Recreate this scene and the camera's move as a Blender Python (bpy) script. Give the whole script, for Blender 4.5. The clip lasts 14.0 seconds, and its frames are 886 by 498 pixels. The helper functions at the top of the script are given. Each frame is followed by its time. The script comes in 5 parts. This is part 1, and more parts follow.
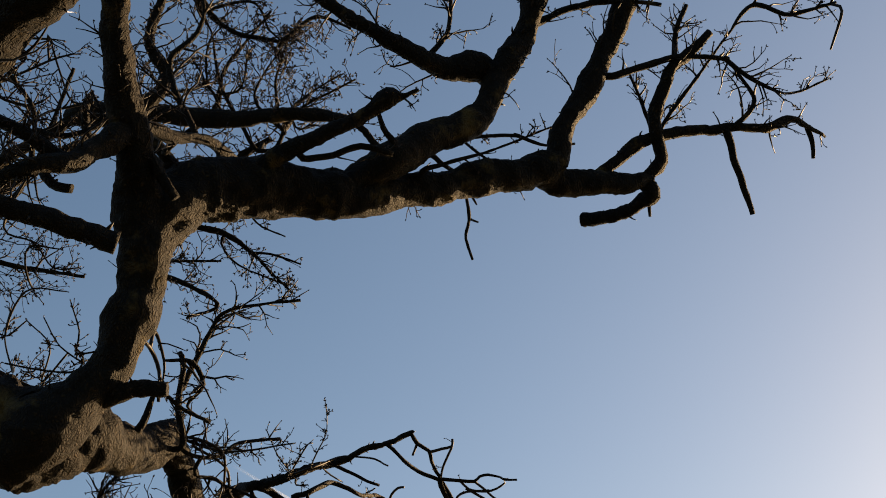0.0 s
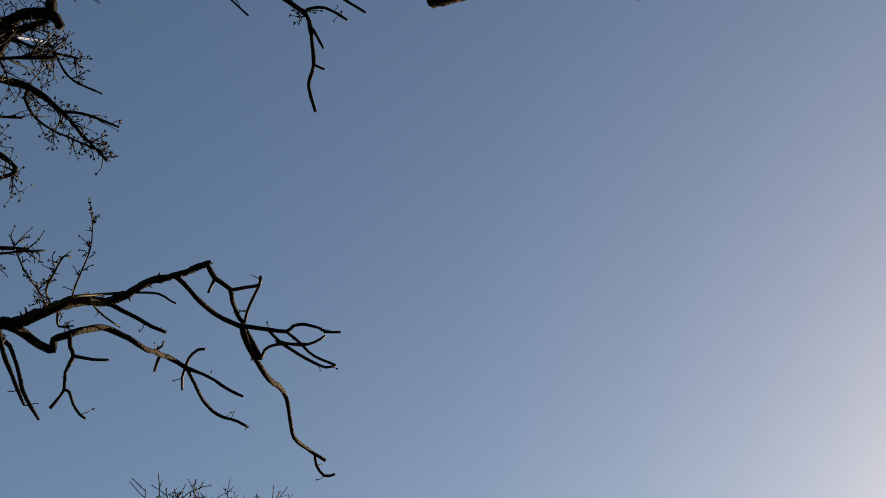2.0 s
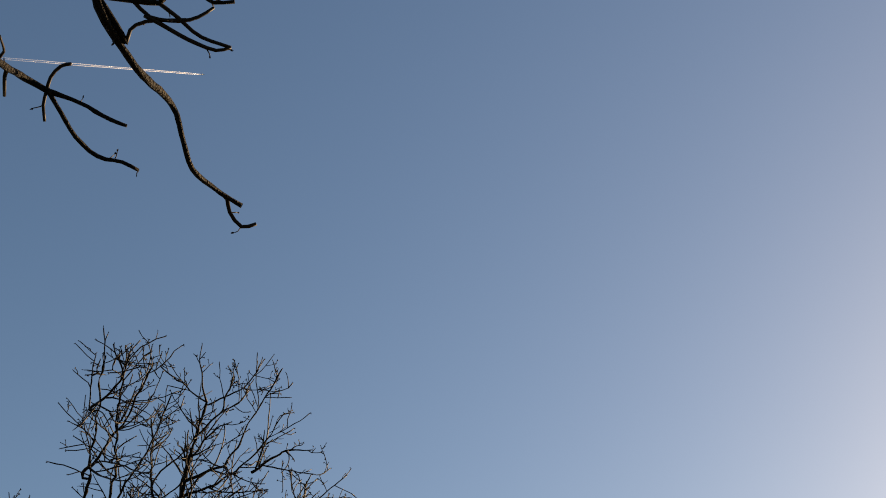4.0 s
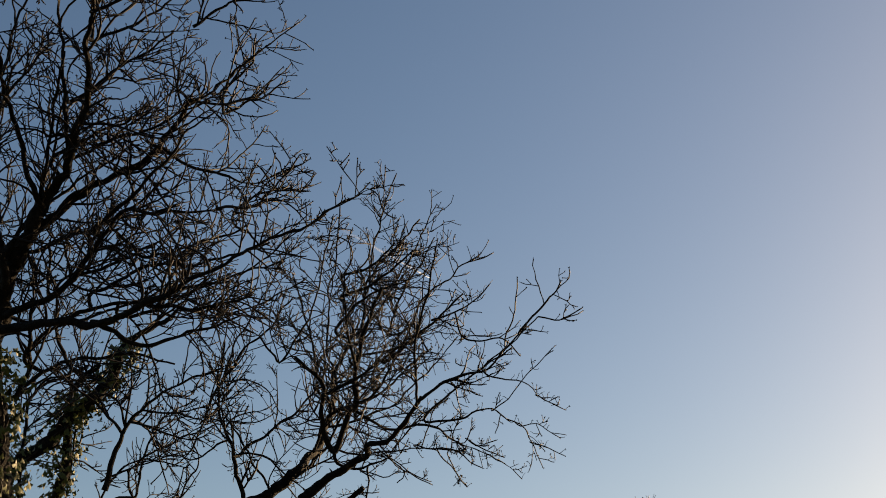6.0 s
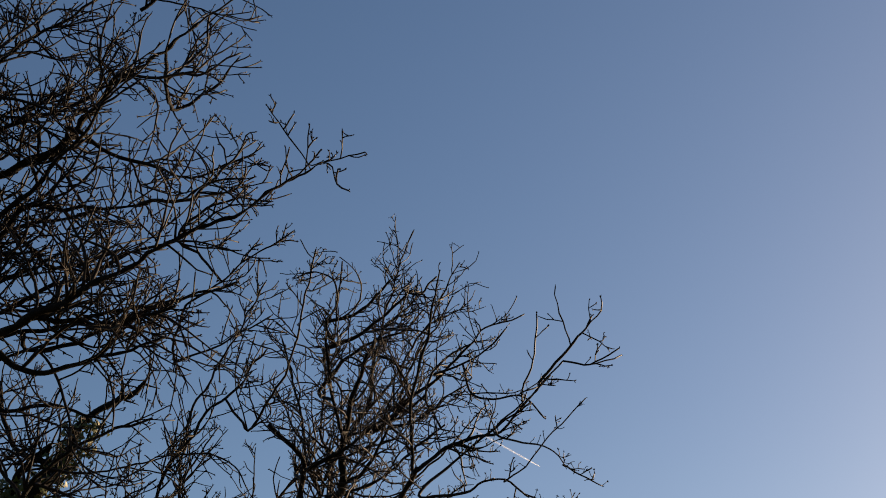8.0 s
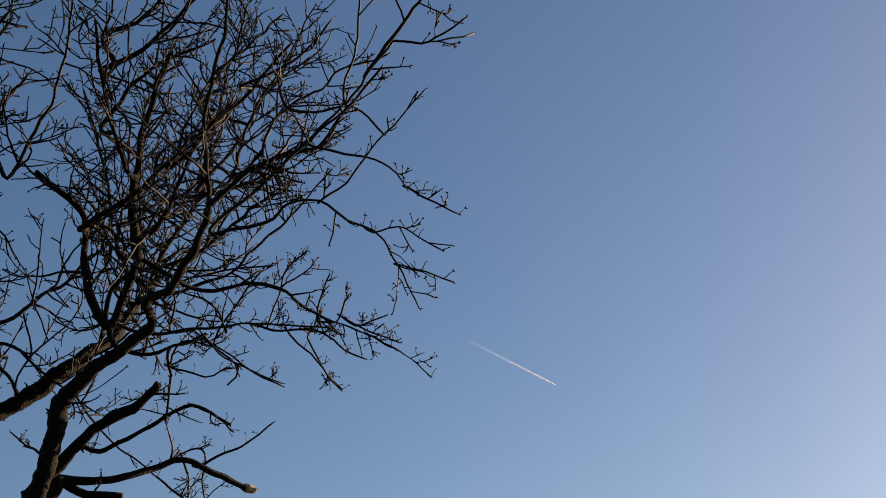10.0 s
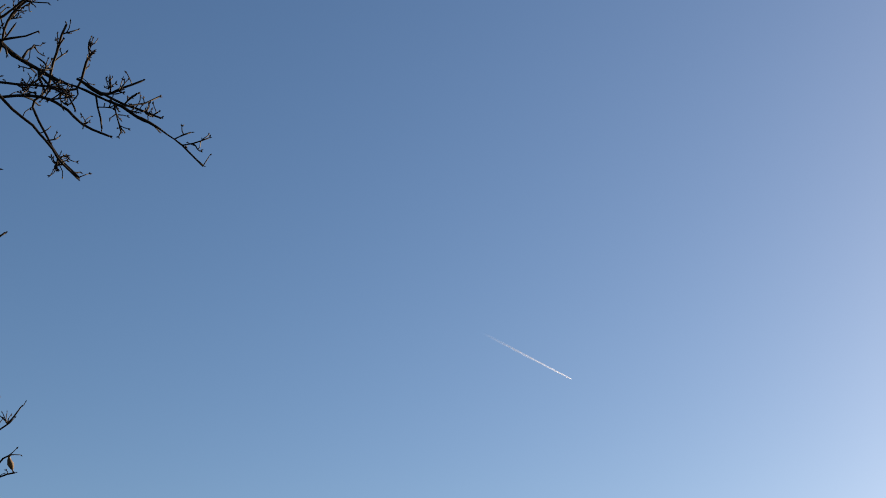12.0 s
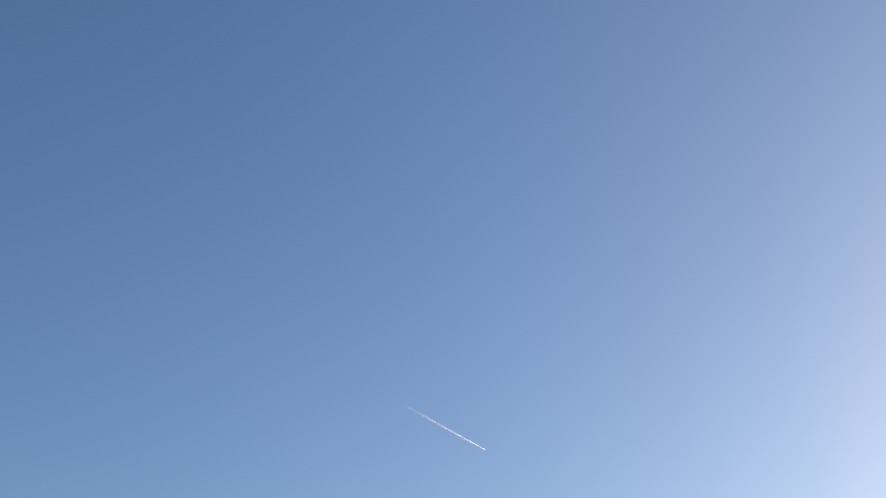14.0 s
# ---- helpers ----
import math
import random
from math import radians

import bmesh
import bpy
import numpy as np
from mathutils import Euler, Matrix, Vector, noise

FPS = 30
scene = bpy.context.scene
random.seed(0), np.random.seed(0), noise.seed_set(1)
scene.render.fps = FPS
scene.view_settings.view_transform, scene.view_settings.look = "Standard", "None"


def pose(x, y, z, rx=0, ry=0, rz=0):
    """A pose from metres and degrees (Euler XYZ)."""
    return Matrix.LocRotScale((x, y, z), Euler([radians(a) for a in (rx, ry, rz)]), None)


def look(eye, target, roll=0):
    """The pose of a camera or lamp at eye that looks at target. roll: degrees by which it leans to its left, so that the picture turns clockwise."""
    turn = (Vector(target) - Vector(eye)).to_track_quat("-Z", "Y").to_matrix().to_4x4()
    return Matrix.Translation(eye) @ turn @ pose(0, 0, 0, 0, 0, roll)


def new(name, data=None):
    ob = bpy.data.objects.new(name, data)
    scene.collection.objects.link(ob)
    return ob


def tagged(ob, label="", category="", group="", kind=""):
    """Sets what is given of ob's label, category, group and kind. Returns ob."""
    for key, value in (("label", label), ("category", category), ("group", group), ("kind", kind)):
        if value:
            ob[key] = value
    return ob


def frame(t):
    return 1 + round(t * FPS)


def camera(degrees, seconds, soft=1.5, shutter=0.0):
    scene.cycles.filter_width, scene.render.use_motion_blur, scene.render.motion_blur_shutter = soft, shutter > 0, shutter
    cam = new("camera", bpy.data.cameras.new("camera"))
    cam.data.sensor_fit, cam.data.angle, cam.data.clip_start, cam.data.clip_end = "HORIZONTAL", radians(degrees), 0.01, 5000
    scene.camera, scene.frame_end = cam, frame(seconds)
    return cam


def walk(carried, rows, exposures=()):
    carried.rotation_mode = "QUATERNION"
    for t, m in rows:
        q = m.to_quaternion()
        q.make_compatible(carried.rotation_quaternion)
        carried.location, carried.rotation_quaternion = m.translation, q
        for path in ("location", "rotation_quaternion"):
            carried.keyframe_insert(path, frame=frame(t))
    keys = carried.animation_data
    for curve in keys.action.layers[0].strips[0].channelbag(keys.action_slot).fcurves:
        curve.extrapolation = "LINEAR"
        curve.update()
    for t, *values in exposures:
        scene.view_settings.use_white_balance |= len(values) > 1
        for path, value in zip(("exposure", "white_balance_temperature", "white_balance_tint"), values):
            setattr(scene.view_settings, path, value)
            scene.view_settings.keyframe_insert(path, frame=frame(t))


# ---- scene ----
cam = camera(38.0, 14.0, 0.95)
PATH = [
    (0, (0.003, 0.001, 1.627), (-2.081, 7.813, 7.512), 0.06),
    (0.5, (0.004, 0.544, 1.586), (-2.356, 8.110, 7.684), 1.47),
    (0.6, (-0.001, 0.656, 1.591), (-2.344, 8.248, 7.663), 1.22),
    (1, (-0.030, 1.150, 1.599), (-2.237, 8.880, 7.547), 3.22),
    (1.5, (-0.007, 1.828, 1.603), (-1.398, 9.568, 7.780), -1.86),
    (2, (-0.022, 2.404, 1.575), (-1.369, 10.218, 7.668), -0.80),
    (2.5, (0.048, 2.997, 1.554), (-1.318, 10.769, 7.696), -2.00),
    (2.7, (0.014, 3.317, 1.669), (-1.399, 11.060, 7.837), -1.48),
    (4.8, (-0.005, 6.150, 1.590), (-2.045, 14.155, 7.225), -3.35),
    (5, (-0.003, 6.411, 1.585), (-1.980, 14.691, 6.833), -3.35),
    (5.5, (-0.035, 7.090, 1.625), (-2.361, 15.653, 6.236), 0.55),
    (5.6, (-0.044, 7.224, 1.618), (-2.504, 15.698, 6.323), -0.49),
    (6, (0.007, 7.692, 1.602), (-2.608, 16.466, 5.623), -0.07),
    (6.5, (0.118, 8.302, 1.581), (-3.066, 16.813, 5.753), 2.26),
    (7, (0.055, 8.964, 1.585), (-2.898, 17.063, 6.654), 1.44),
    (7.5, (0.022, 9.613, 1.602), (-2.869, 17.464, 7.079), 0.93),
    (8, (-0.108, 10.277, 1.603), (-3.216, 18.218, 6.826), 1.87),
    (10.3, (-0.108, 13.346, 1.585), (-3.182, 21.628, 6.271), -1.33),
    (10.5, (-0.022, 13.535, 1.572), (-2.760, 21.750, 6.575), -2.36),
    (11, (0.038, 14.209, 1.619), (-3.391, 22.009, 6.853), 0.12),
    (11.5, (0.020, 14.897, 1.632), (-3.216, 22.997, 6.522), 0.21),
    (11.6, (0.027, 15.018, 1.615), (-2.947, 23.219, 6.504), -0.31),
    (12, (0.035, 15.583, 1.580), (-3.142, 23.904, 6.125), -0.05),
    (12.5, (0.009, 16.233, 1.599), (-2.995, 24.646, 6.092), 0.67),
    (12.8, (0.007, 16.623, 1.599), (-2.653, 25.376, 5.636), 0.31),
    (13, (-0.003, 16.882, 1.601), (-2.844, 25.545, 5.710), -0.30),
    (13.5, (-0.001, 17.532, 1.600), (-3.016, 25.728, 6.472), 1.04),
    (14, (-0.000, 18.182, 1.600), (-2.384, 26.535, 6.555), -0.87),
]
EXPOSURES = [(0, 1.37, 9650, 19), (0.5, 1.22, 9550, 19), (1, 1.32, 9250, 19), (1.5, 0.96, 9050, 19), (2, 0.96, 8900, 19), (2.7, 0.93, 8800, 19), (5, 1.25, 8950, 19), (5.5, 0.97, 8950, 19), (6.5, 0.83, 8550, 20), (8, 0.93, 8000, 21), (10.5, 0.82, 7400, 21), (11.5, 1.05, 7200, 19), (13, 0.92, 7150, 18), (13.5, 0.95, 7050, 18), (14, 1.04, 7100, 18)]
walk(cam, [(t, look(eye, target, roll)) for t, eye, target, roll in PATH], EXPOSURES)

# ---- sky and sun ----
SUN_AZIMUTH, SUN_HEIGHT = 32.5, 14.0  # degrees, clockwise from +y, and above the horizon
world = bpy.data.worlds.new("sky")
world.use_nodes = True
scene.world = world
wn = world.node_tree.nodes
sky = wn.new("ShaderNodeTexSky")
sky.sky_type, sky.sun_disc = "NISHITA", False
sky.sun_elevation, sky.sun_rotation = radians(SUN_HEIGHT), radians(SUN_AZIMUTH)
sky.altitude, sky.air_density, sky.dust_density, sky.ozone_density = 50, 1.0, 1.1, 2.8
wn["Background"].inputs[1].default_value = 0.077
deep = wn.new("ShaderNodeHueSaturation")
deep.inputs["Saturation"].default_value = 1.15
world.node_tree.links.new(sky.outputs[0], deep.inputs["Color"])
world.node_tree.links.new(deep.outputs[0], wn["Background"].inputs[0])
sun = new("sun", bpy.data.lights.new("sun", "SUN"))
sun.data.energy, sun.data.angle, sun.data.color = 4.8, radians(0.5), (1.0, 0.8, 0.53)
a, h = radians(SUN_AZIMUTH), radians(SUN_HEIGHT)
sun.matrix_basis = look((math.sin(a) * math.cos(h) * 40, math.cos(a) * math.cos(h) * 40, math.sin(h) * 40), (0, 0, 0))


# ---- materials ----
def material(name, rough=0.8, gloss=0.5):
    m = bpy.data.materials.new(name)
    m.use_nodes = True
    t = m.node_tree
    b = t.nodes["Principled BSDF"]
    b.inputs["Roughness"].default_value = rough
    b.inputs["Specular IOR Level"].default_value = gloss
    return m, t, b


def add(t, kind, **values):
    n = t.nodes.new(kind)
    for key, value in values.items():
        n.inputs[key].default_value = value
    return n


def ramp(t, source, stops):
    r = t.nodes.new("ShaderNodeValToRGB")
    while len(r.color_ramp.elements) < len(stops):
        r.color_ramp.elements.new(0.5)
    for e, (p, c) in zip(r.color_ramp.elements, stops):
        e.position, e.color = p, (*c, 1)
    t.links.new(source, r.inputs[0])
    return r


def bark_material(name, dark, light, lichen, lichen_from, scale=1.0, bump=1.0):
    """Fissured bark: long plates, fissures with shade in their colour, fine grain and patches of lichen."""
    m, t, b = material(name, 0.75, 0.15)
    co = t.nodes.new("ShaderNodeTexCoord")
    st = add(t, "ShaderNodeMapping", Scale=(1.0, 1.0, 0.6))
    t.links.new(co.outputs["Object"], st.inputs[0])
    warp = add(t, "ShaderNodeTexNoise", Scale=9.0 * scale, Detail=3.0)
    t.links.new(st.outputs[0], warp.inputs["Vector"])
    mix = add(t, "ShaderNodeMix")
    mix.data_type = "VECTOR"
    mix.inputs[0].default_value = 0.12
    t.links.new(st.outputs[0], mix.inputs[4])
    t.links.new(warp.outputs["Color"], mix.inputs[5])
    plates = add(t, "ShaderNodeTexVoronoi", Scale=44.0 * scale)
    plates.feature = "DISTANCE_TO_EDGE"
    t.links.new(mix.outputs[1], plates.inputs["Vector"])
    grain = add(t, "ShaderNodeTexNoise", Scale=190.0 * scale, Detail=6.0, Roughness=0.65)
    t.links.new(st.outputs[0], grain.inputs["Vector"])
    patch = add(t, "ShaderNodeTexNoise", Scale=3.2 * scale, Detail=5.0, Roughness=0.6)
    t.links.new(co.outputs["Object"], patch.inputs["Vector"])
    # crevice shade put into the colour: fissures near black, plate middles brighter
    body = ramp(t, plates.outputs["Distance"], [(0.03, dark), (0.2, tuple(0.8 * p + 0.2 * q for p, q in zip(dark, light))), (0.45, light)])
    fine = ramp(t, grain.outputs["Fac"], [(0.3, (0.6, 0.6, 0.6)), (0.7, (1.25, 1.2, 1.1))])
    mul = t.nodes.new("ShaderNodeMix")
    mul.data_type, mul.blend_type = "RGBA", "MULTIPLY"
    mul.inputs[0].default_value = 1.0
    t.links.new(body.outputs[0], mul.inputs[6])
    t.links.new(fine.outputs[0], mul.inputs[7])
    # random blotches that shade the bark by colour, in place of coarse relief
    blotch = add(t, "ShaderNodeTexNoise", Scale=15.0 * scale, Detail=4.0, Roughness=0.65)
    t.links.new(co.outputs["Object"], blotch.inputs["Vector"])
    blotch_shade = ramp(t, blotch.outputs["Fac"], [(0.4, (0.16, 0.16, 0.17)), (0.64, (1.5, 1.4, 1.2))])
    shaded = t.nodes.new("ShaderNodeMix")
    shaded.data_type, shaded.blend_type = "RGBA", "MULTIPLY"
    shaded.inputs[0].default_value = 1.0
    t.links.new(mul.outputs[2], shaded.inputs[6])
    t.links.new(blotch_shade.outputs[0], shaded.inputs[7])
    where = ramp(t, patch.outputs["Fac"], [(lichen_from, (0, 0, 0)), (lichen_from + 0.12, (0.8, 0.8, 0.8))])
    top = t.nodes.new("ShaderNodeMix")
    top.data_type = "RGBA"
    t.links.new(where.outputs[0], top.inputs[0])
    t.links.new(shaded.outputs[2], top.inputs[6])
    top.inputs[7].default_value = (*lichen, 1)
    t.links.new(top.outputs[2], b.inputs["Base Color"])
    rise = t.nodes.new("ShaderNodeMath")
    rise.operation = "MULTIPLY_ADD"
    t.links.new(grain.outputs["Fac"], rise.inputs[0])
    rise.inputs[1].default_value = 0.35
    t.links.new(plates.outputs["Distance"], rise.inputs[2])
    bp = add(t, "ShaderNodeBump", Strength=bump, Distance=0.04 / scale)
    t.links.new(rise.outputs[0], bp.inputs["Height"])
    t.links.new(bp.outputs[0], b.inputs["Normal"])
    return m


def plain_material(name, one, two, scale, rough, bump=0.0, gloss=0.5):
    m, t, b = material(name, rough, gloss)
    co = t.nodes.new("ShaderNodeTexCoord")
    n = add(t, "ShaderNodeTexNoise", Scale=scale, Detail=5.0, Roughness=0.6)
    t.links.new(co.outputs["Object"], n.inputs["Vector"])
    r = ramp(t, n.outputs["Fac"], [(0.32, one), (0.68, two)])
    t.links.new(r.outputs[0], b.inputs["Base Color"])
    if bump:
        bp = add(t, "ShaderNodeBump", Strength=bump, Distance=0.05)
        t.links.new(n.outputs["Fac"], bp.inputs["Height"])
        t.links.new(bp.outputs[0], b.inputs["Normal"])
    return m


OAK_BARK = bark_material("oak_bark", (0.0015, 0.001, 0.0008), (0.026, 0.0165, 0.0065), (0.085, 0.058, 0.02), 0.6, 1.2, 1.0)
ASH_BARK = bark_material("grey_bark", (0.005, 0.004, 0.004), (0.02, 0.016, 0.0135), (0.06, 0.056, 0.035), 0.64, 1.6, 0.6)
TWIG_BARK = plain_material("twig_bark", (0.006, 0.0045, 0.0042), (0.017, 0.012, 0.01), 30.0, 0.55, 0.0, 0.13)
BUD = plain_material("bud_scale", (0.014, 0.008, 0.007), (0.03, 0.016, 0.012), 80.0, 0.55, 0.0, 0.15)
WOOD = plain_material("broken_wood", (0.3, 0.2, 0.1), (0.5, 0.35, 0.2), 40.0, 0.8, 0.4)
LEAF = plain_material("dead_leaf", (0.05, 0.028, 0.012), (0.12, 0.07, 0.03), 60.0, 0.7, 0.2)
IVY = plain_material("ivy_leaf", (0.02, 0.036, 0.008), (0.075, 0.085, 0.018), 9.0, 0.5, 0.0, 0.3)
GRASS = plain_material("winter_grass", (0.03, 0.04, 0.012), (0.07, 0.065, 0.03), 1.4, 0.9, 0.6)
PATH_SOIL = plain_material("trodden_soil", (0.09, 0.065, 0.042), (0.2, 0.15, 0.1), 3.0, 0.9, 0.5)
PAINT = plain_material("white_paint", (0.75, 0.76, 0.78), (0.82, 0.82, 0.83), 0.2, 0.35)
PLUMAGE = plain_material("brown_plumage", (0.05, 0.045, 0.035), (0.12, 0.1, 0.06), 60.0, 0.7)
PALE_PLUMAGE = plain_material("pale_plumage", (0.3, 0.27, 0.16), (0.45, 0.4, 0.25), 60.0, 0.7)


def vapour_material():
    """Ice cloud of a vapour trail: thin and lit by the sun, thinning out towards its old end and its rims."""
    m, t, b = material("vapour", 1.0)
    out = t.nodes["Material Output"]
    t.nodes.remove(b)
    co = t.nodes.new("ShaderNodeTexCoord")
    xyz = t.nodes.new("ShaderNodeSeparateXYZ")
    t.links.new(co.outputs["Generated"], xyz.inputs[0])
    along = ramp(t, xyz.outputs["Y"], [(0.0, (0, 0, 0)), (0.3, (0.09, 0.09, 0.09)), (0.75, (0.25, 0.25, 0.25)), (1.0, (0.42, 0.42, 0.42))])
    puff = add(t, "ShaderNodeTexNoise", Scale=0.05, Detail=5.0, Roughness=0.6)
    t.links.new(co.outputs["Object"], puff.inputs["Vector"])
    lump = ramp(t, puff.outputs["Fac"], [(0.3, (0.75, 0.75, 0.75)), (0.65, (1, 1, 1))])
    mul = t.nodes.new("ShaderNodeMath")
    mul.operation = "MULTIPLY"
    t.links.new(along.outputs[0], mul.inputs[0])
    t.links.new(lump.outputs[0], mul.inputs[1])
    white = add(t, "ShaderNodeBsdfTranslucent", Color=(0.95, 0.95, 0.95, 1))
    body = add(t, "ShaderNodeBsdfDiffuse", Color=(0.95, 0.95, 0.95, 1))
    both = t.nodes.new("ShaderNodeAddShader")
    t.links.new(white.outputs[0], both.inputs[0])
    t.links.new(body.outputs[0], both.inputs[1])
    clear = t.nodes.new("ShaderNodeBsdfTransparent")
    mix = t.nodes.new("ShaderNodeMixShader")
    t.links.new(mul.outputs[0], mix.inputs[0])
    t.links.new(clear.outputs[0], mix.inputs[1])
    t.links.new(both.outputs[0], mix.inputs[2])
    t.links.new(mix.outputs[0], out.inputs[0])
    return m


VAPOUR = vapour_material()


# ---- building helpers ----
class Shell:
    """Gathers tubes, buds and leaves into one mesh."""

    def __init__(self):
        self.v, self.f, self.n = [], [], 0

    def put(self, verts, faces):
        self.v.append(np.asarray(verts, float))
        self.f.extend([tuple(i + self.n for i in f) for f in faces])
        self.n += len(verts)

    def mesh(self, name, mat, smooth=True):
        me = bpy.data.meshes.new(name)
        v = np.concatenate(self.v) if self.v else np.zeros((0, 3))
        me.from_pydata(v.tolist(), [], self.f)
        me.materials.append(mat)
        if smooth:
            me.shade_smooth()
        return me


FACES = {}


def tube_faces(rings, sides):
    if (rings, sides) not in FACES:
        f = []
        for i in range(rings - 1):
            for j in range(sides):
                k = (j + 1) % sides
                f.append((i * sides + j, i * sides + k, (i + 1) * sides + k, (i + 1) * sides + j))
        f.append(tuple(reversed(range(sides))))
        f.append(tuple((rings - 1) * sides + j for j in range(sides)))
        FACES[rings, sides] = f
    return FACES[rings, sides]


def frames(p):
    """Tangents and two crosswise ways along a line of points."""
    t = np.gradient(p, axis=0)
    t /= np.linalg.norm(t, axis=1)[:, None] + 1e-9
    side = np.cross(t[0], (0.3, 0.2, 0.93))
    out = []
    for w in t:
        side = side - w * (side @ w)
        side /= np.linalg.norm(side) + 1e-9
        out.append(side)
    s = np.array(out)
    return t, s, np.cross(t, s)


RINGS = {n: np.stack([np.cos(np.arange(n) * 2 * np.pi / n), np.sin(np.arange(n) * 2 * np.pi / n)], -1) for n in (3, 4, 5, 6, 8, 10, 14, 20, 26, 36)}


def tube(shell, p, r, sides, rough=0.0):
    t, a, b = frames(p)
    c = RINGS[sides]
    ring = c[None, :, :1] * a[:, None] + c[None, :, 1:] * b[:, None]
    rr = np.repeat(r[:, None], sides, 1)
    if rough:
        for i in range(len(p)):
            for j in range(sides):
                q = p[i] + ring[i, j] * r[i]
                wide = noise.noise(Vector(q * 4.5)) * 0.2 + noise.noise(Vector(q * 13.0)) * 0.13
                rr[i, j] *= 1 + rough * wide
                rr[i, j] += rough * (0.009 * noise.noise(Vector((q[0] * 34, q[1] * 34, q[2] * 22))) + 0.006 * noise.noise(Vector(q * 75)))
    v = p[:, None] + ring * rr[..., None]
    shell.put(v.reshape(-1, 3), tube_faces(len(p), sides))


def curve_through(k, step):
    """Points at even steps on a smooth line through the rows of k (x, y, z, radius)."""
    k = np.asarray(k, float)
    ext = np.vstack([2 * k[0] - k[1], k, 2 * k[-1] - k[-2]])
    out = []
    for i in range(1, len(ext) - 2):
        p0, p1, p2, p3 = ext[i - 1 : i + 3]
        n = max(2, int(np.linalg.norm((p2 - p1)[:3]) / step))
        s = (np.arange(n) / n)[:, None]
        out.append(0.5 * (2 * p1 + (p2 - p0) * s + (2 * p0 - 5 * p1 + 4 * p2 - p3) * s**2 + (3 * p1 - p0 - 3 * p2 + p3) * s**3))
    out = np.vstack([*out, k[-1:]])
    out[:, 3] = np.maximum(out[:, 3], 0.0012)
    return out


def bud(shell, p, way, size):
    side = np.cross(way, (0.31, 0.52, 0.79))
    side /= np.linalg.norm(side) + 1e-9
    up = np.cross(way, side)
    m = p + way * size * 1.1
    v = [p - way * size * 0.3, m + side * size * 0.55, m + up * size * 0.55, m - side * size * 0.55, m - up * size * 0.55, p + way * size * 2.6]
    shell.put(v, [(0, 2, 1), (0, 3, 2), (0, 4, 3), (0, 1, 4), (5, 1, 2), (5, 2, 3), (5, 3, 4), (5, 4, 1)])


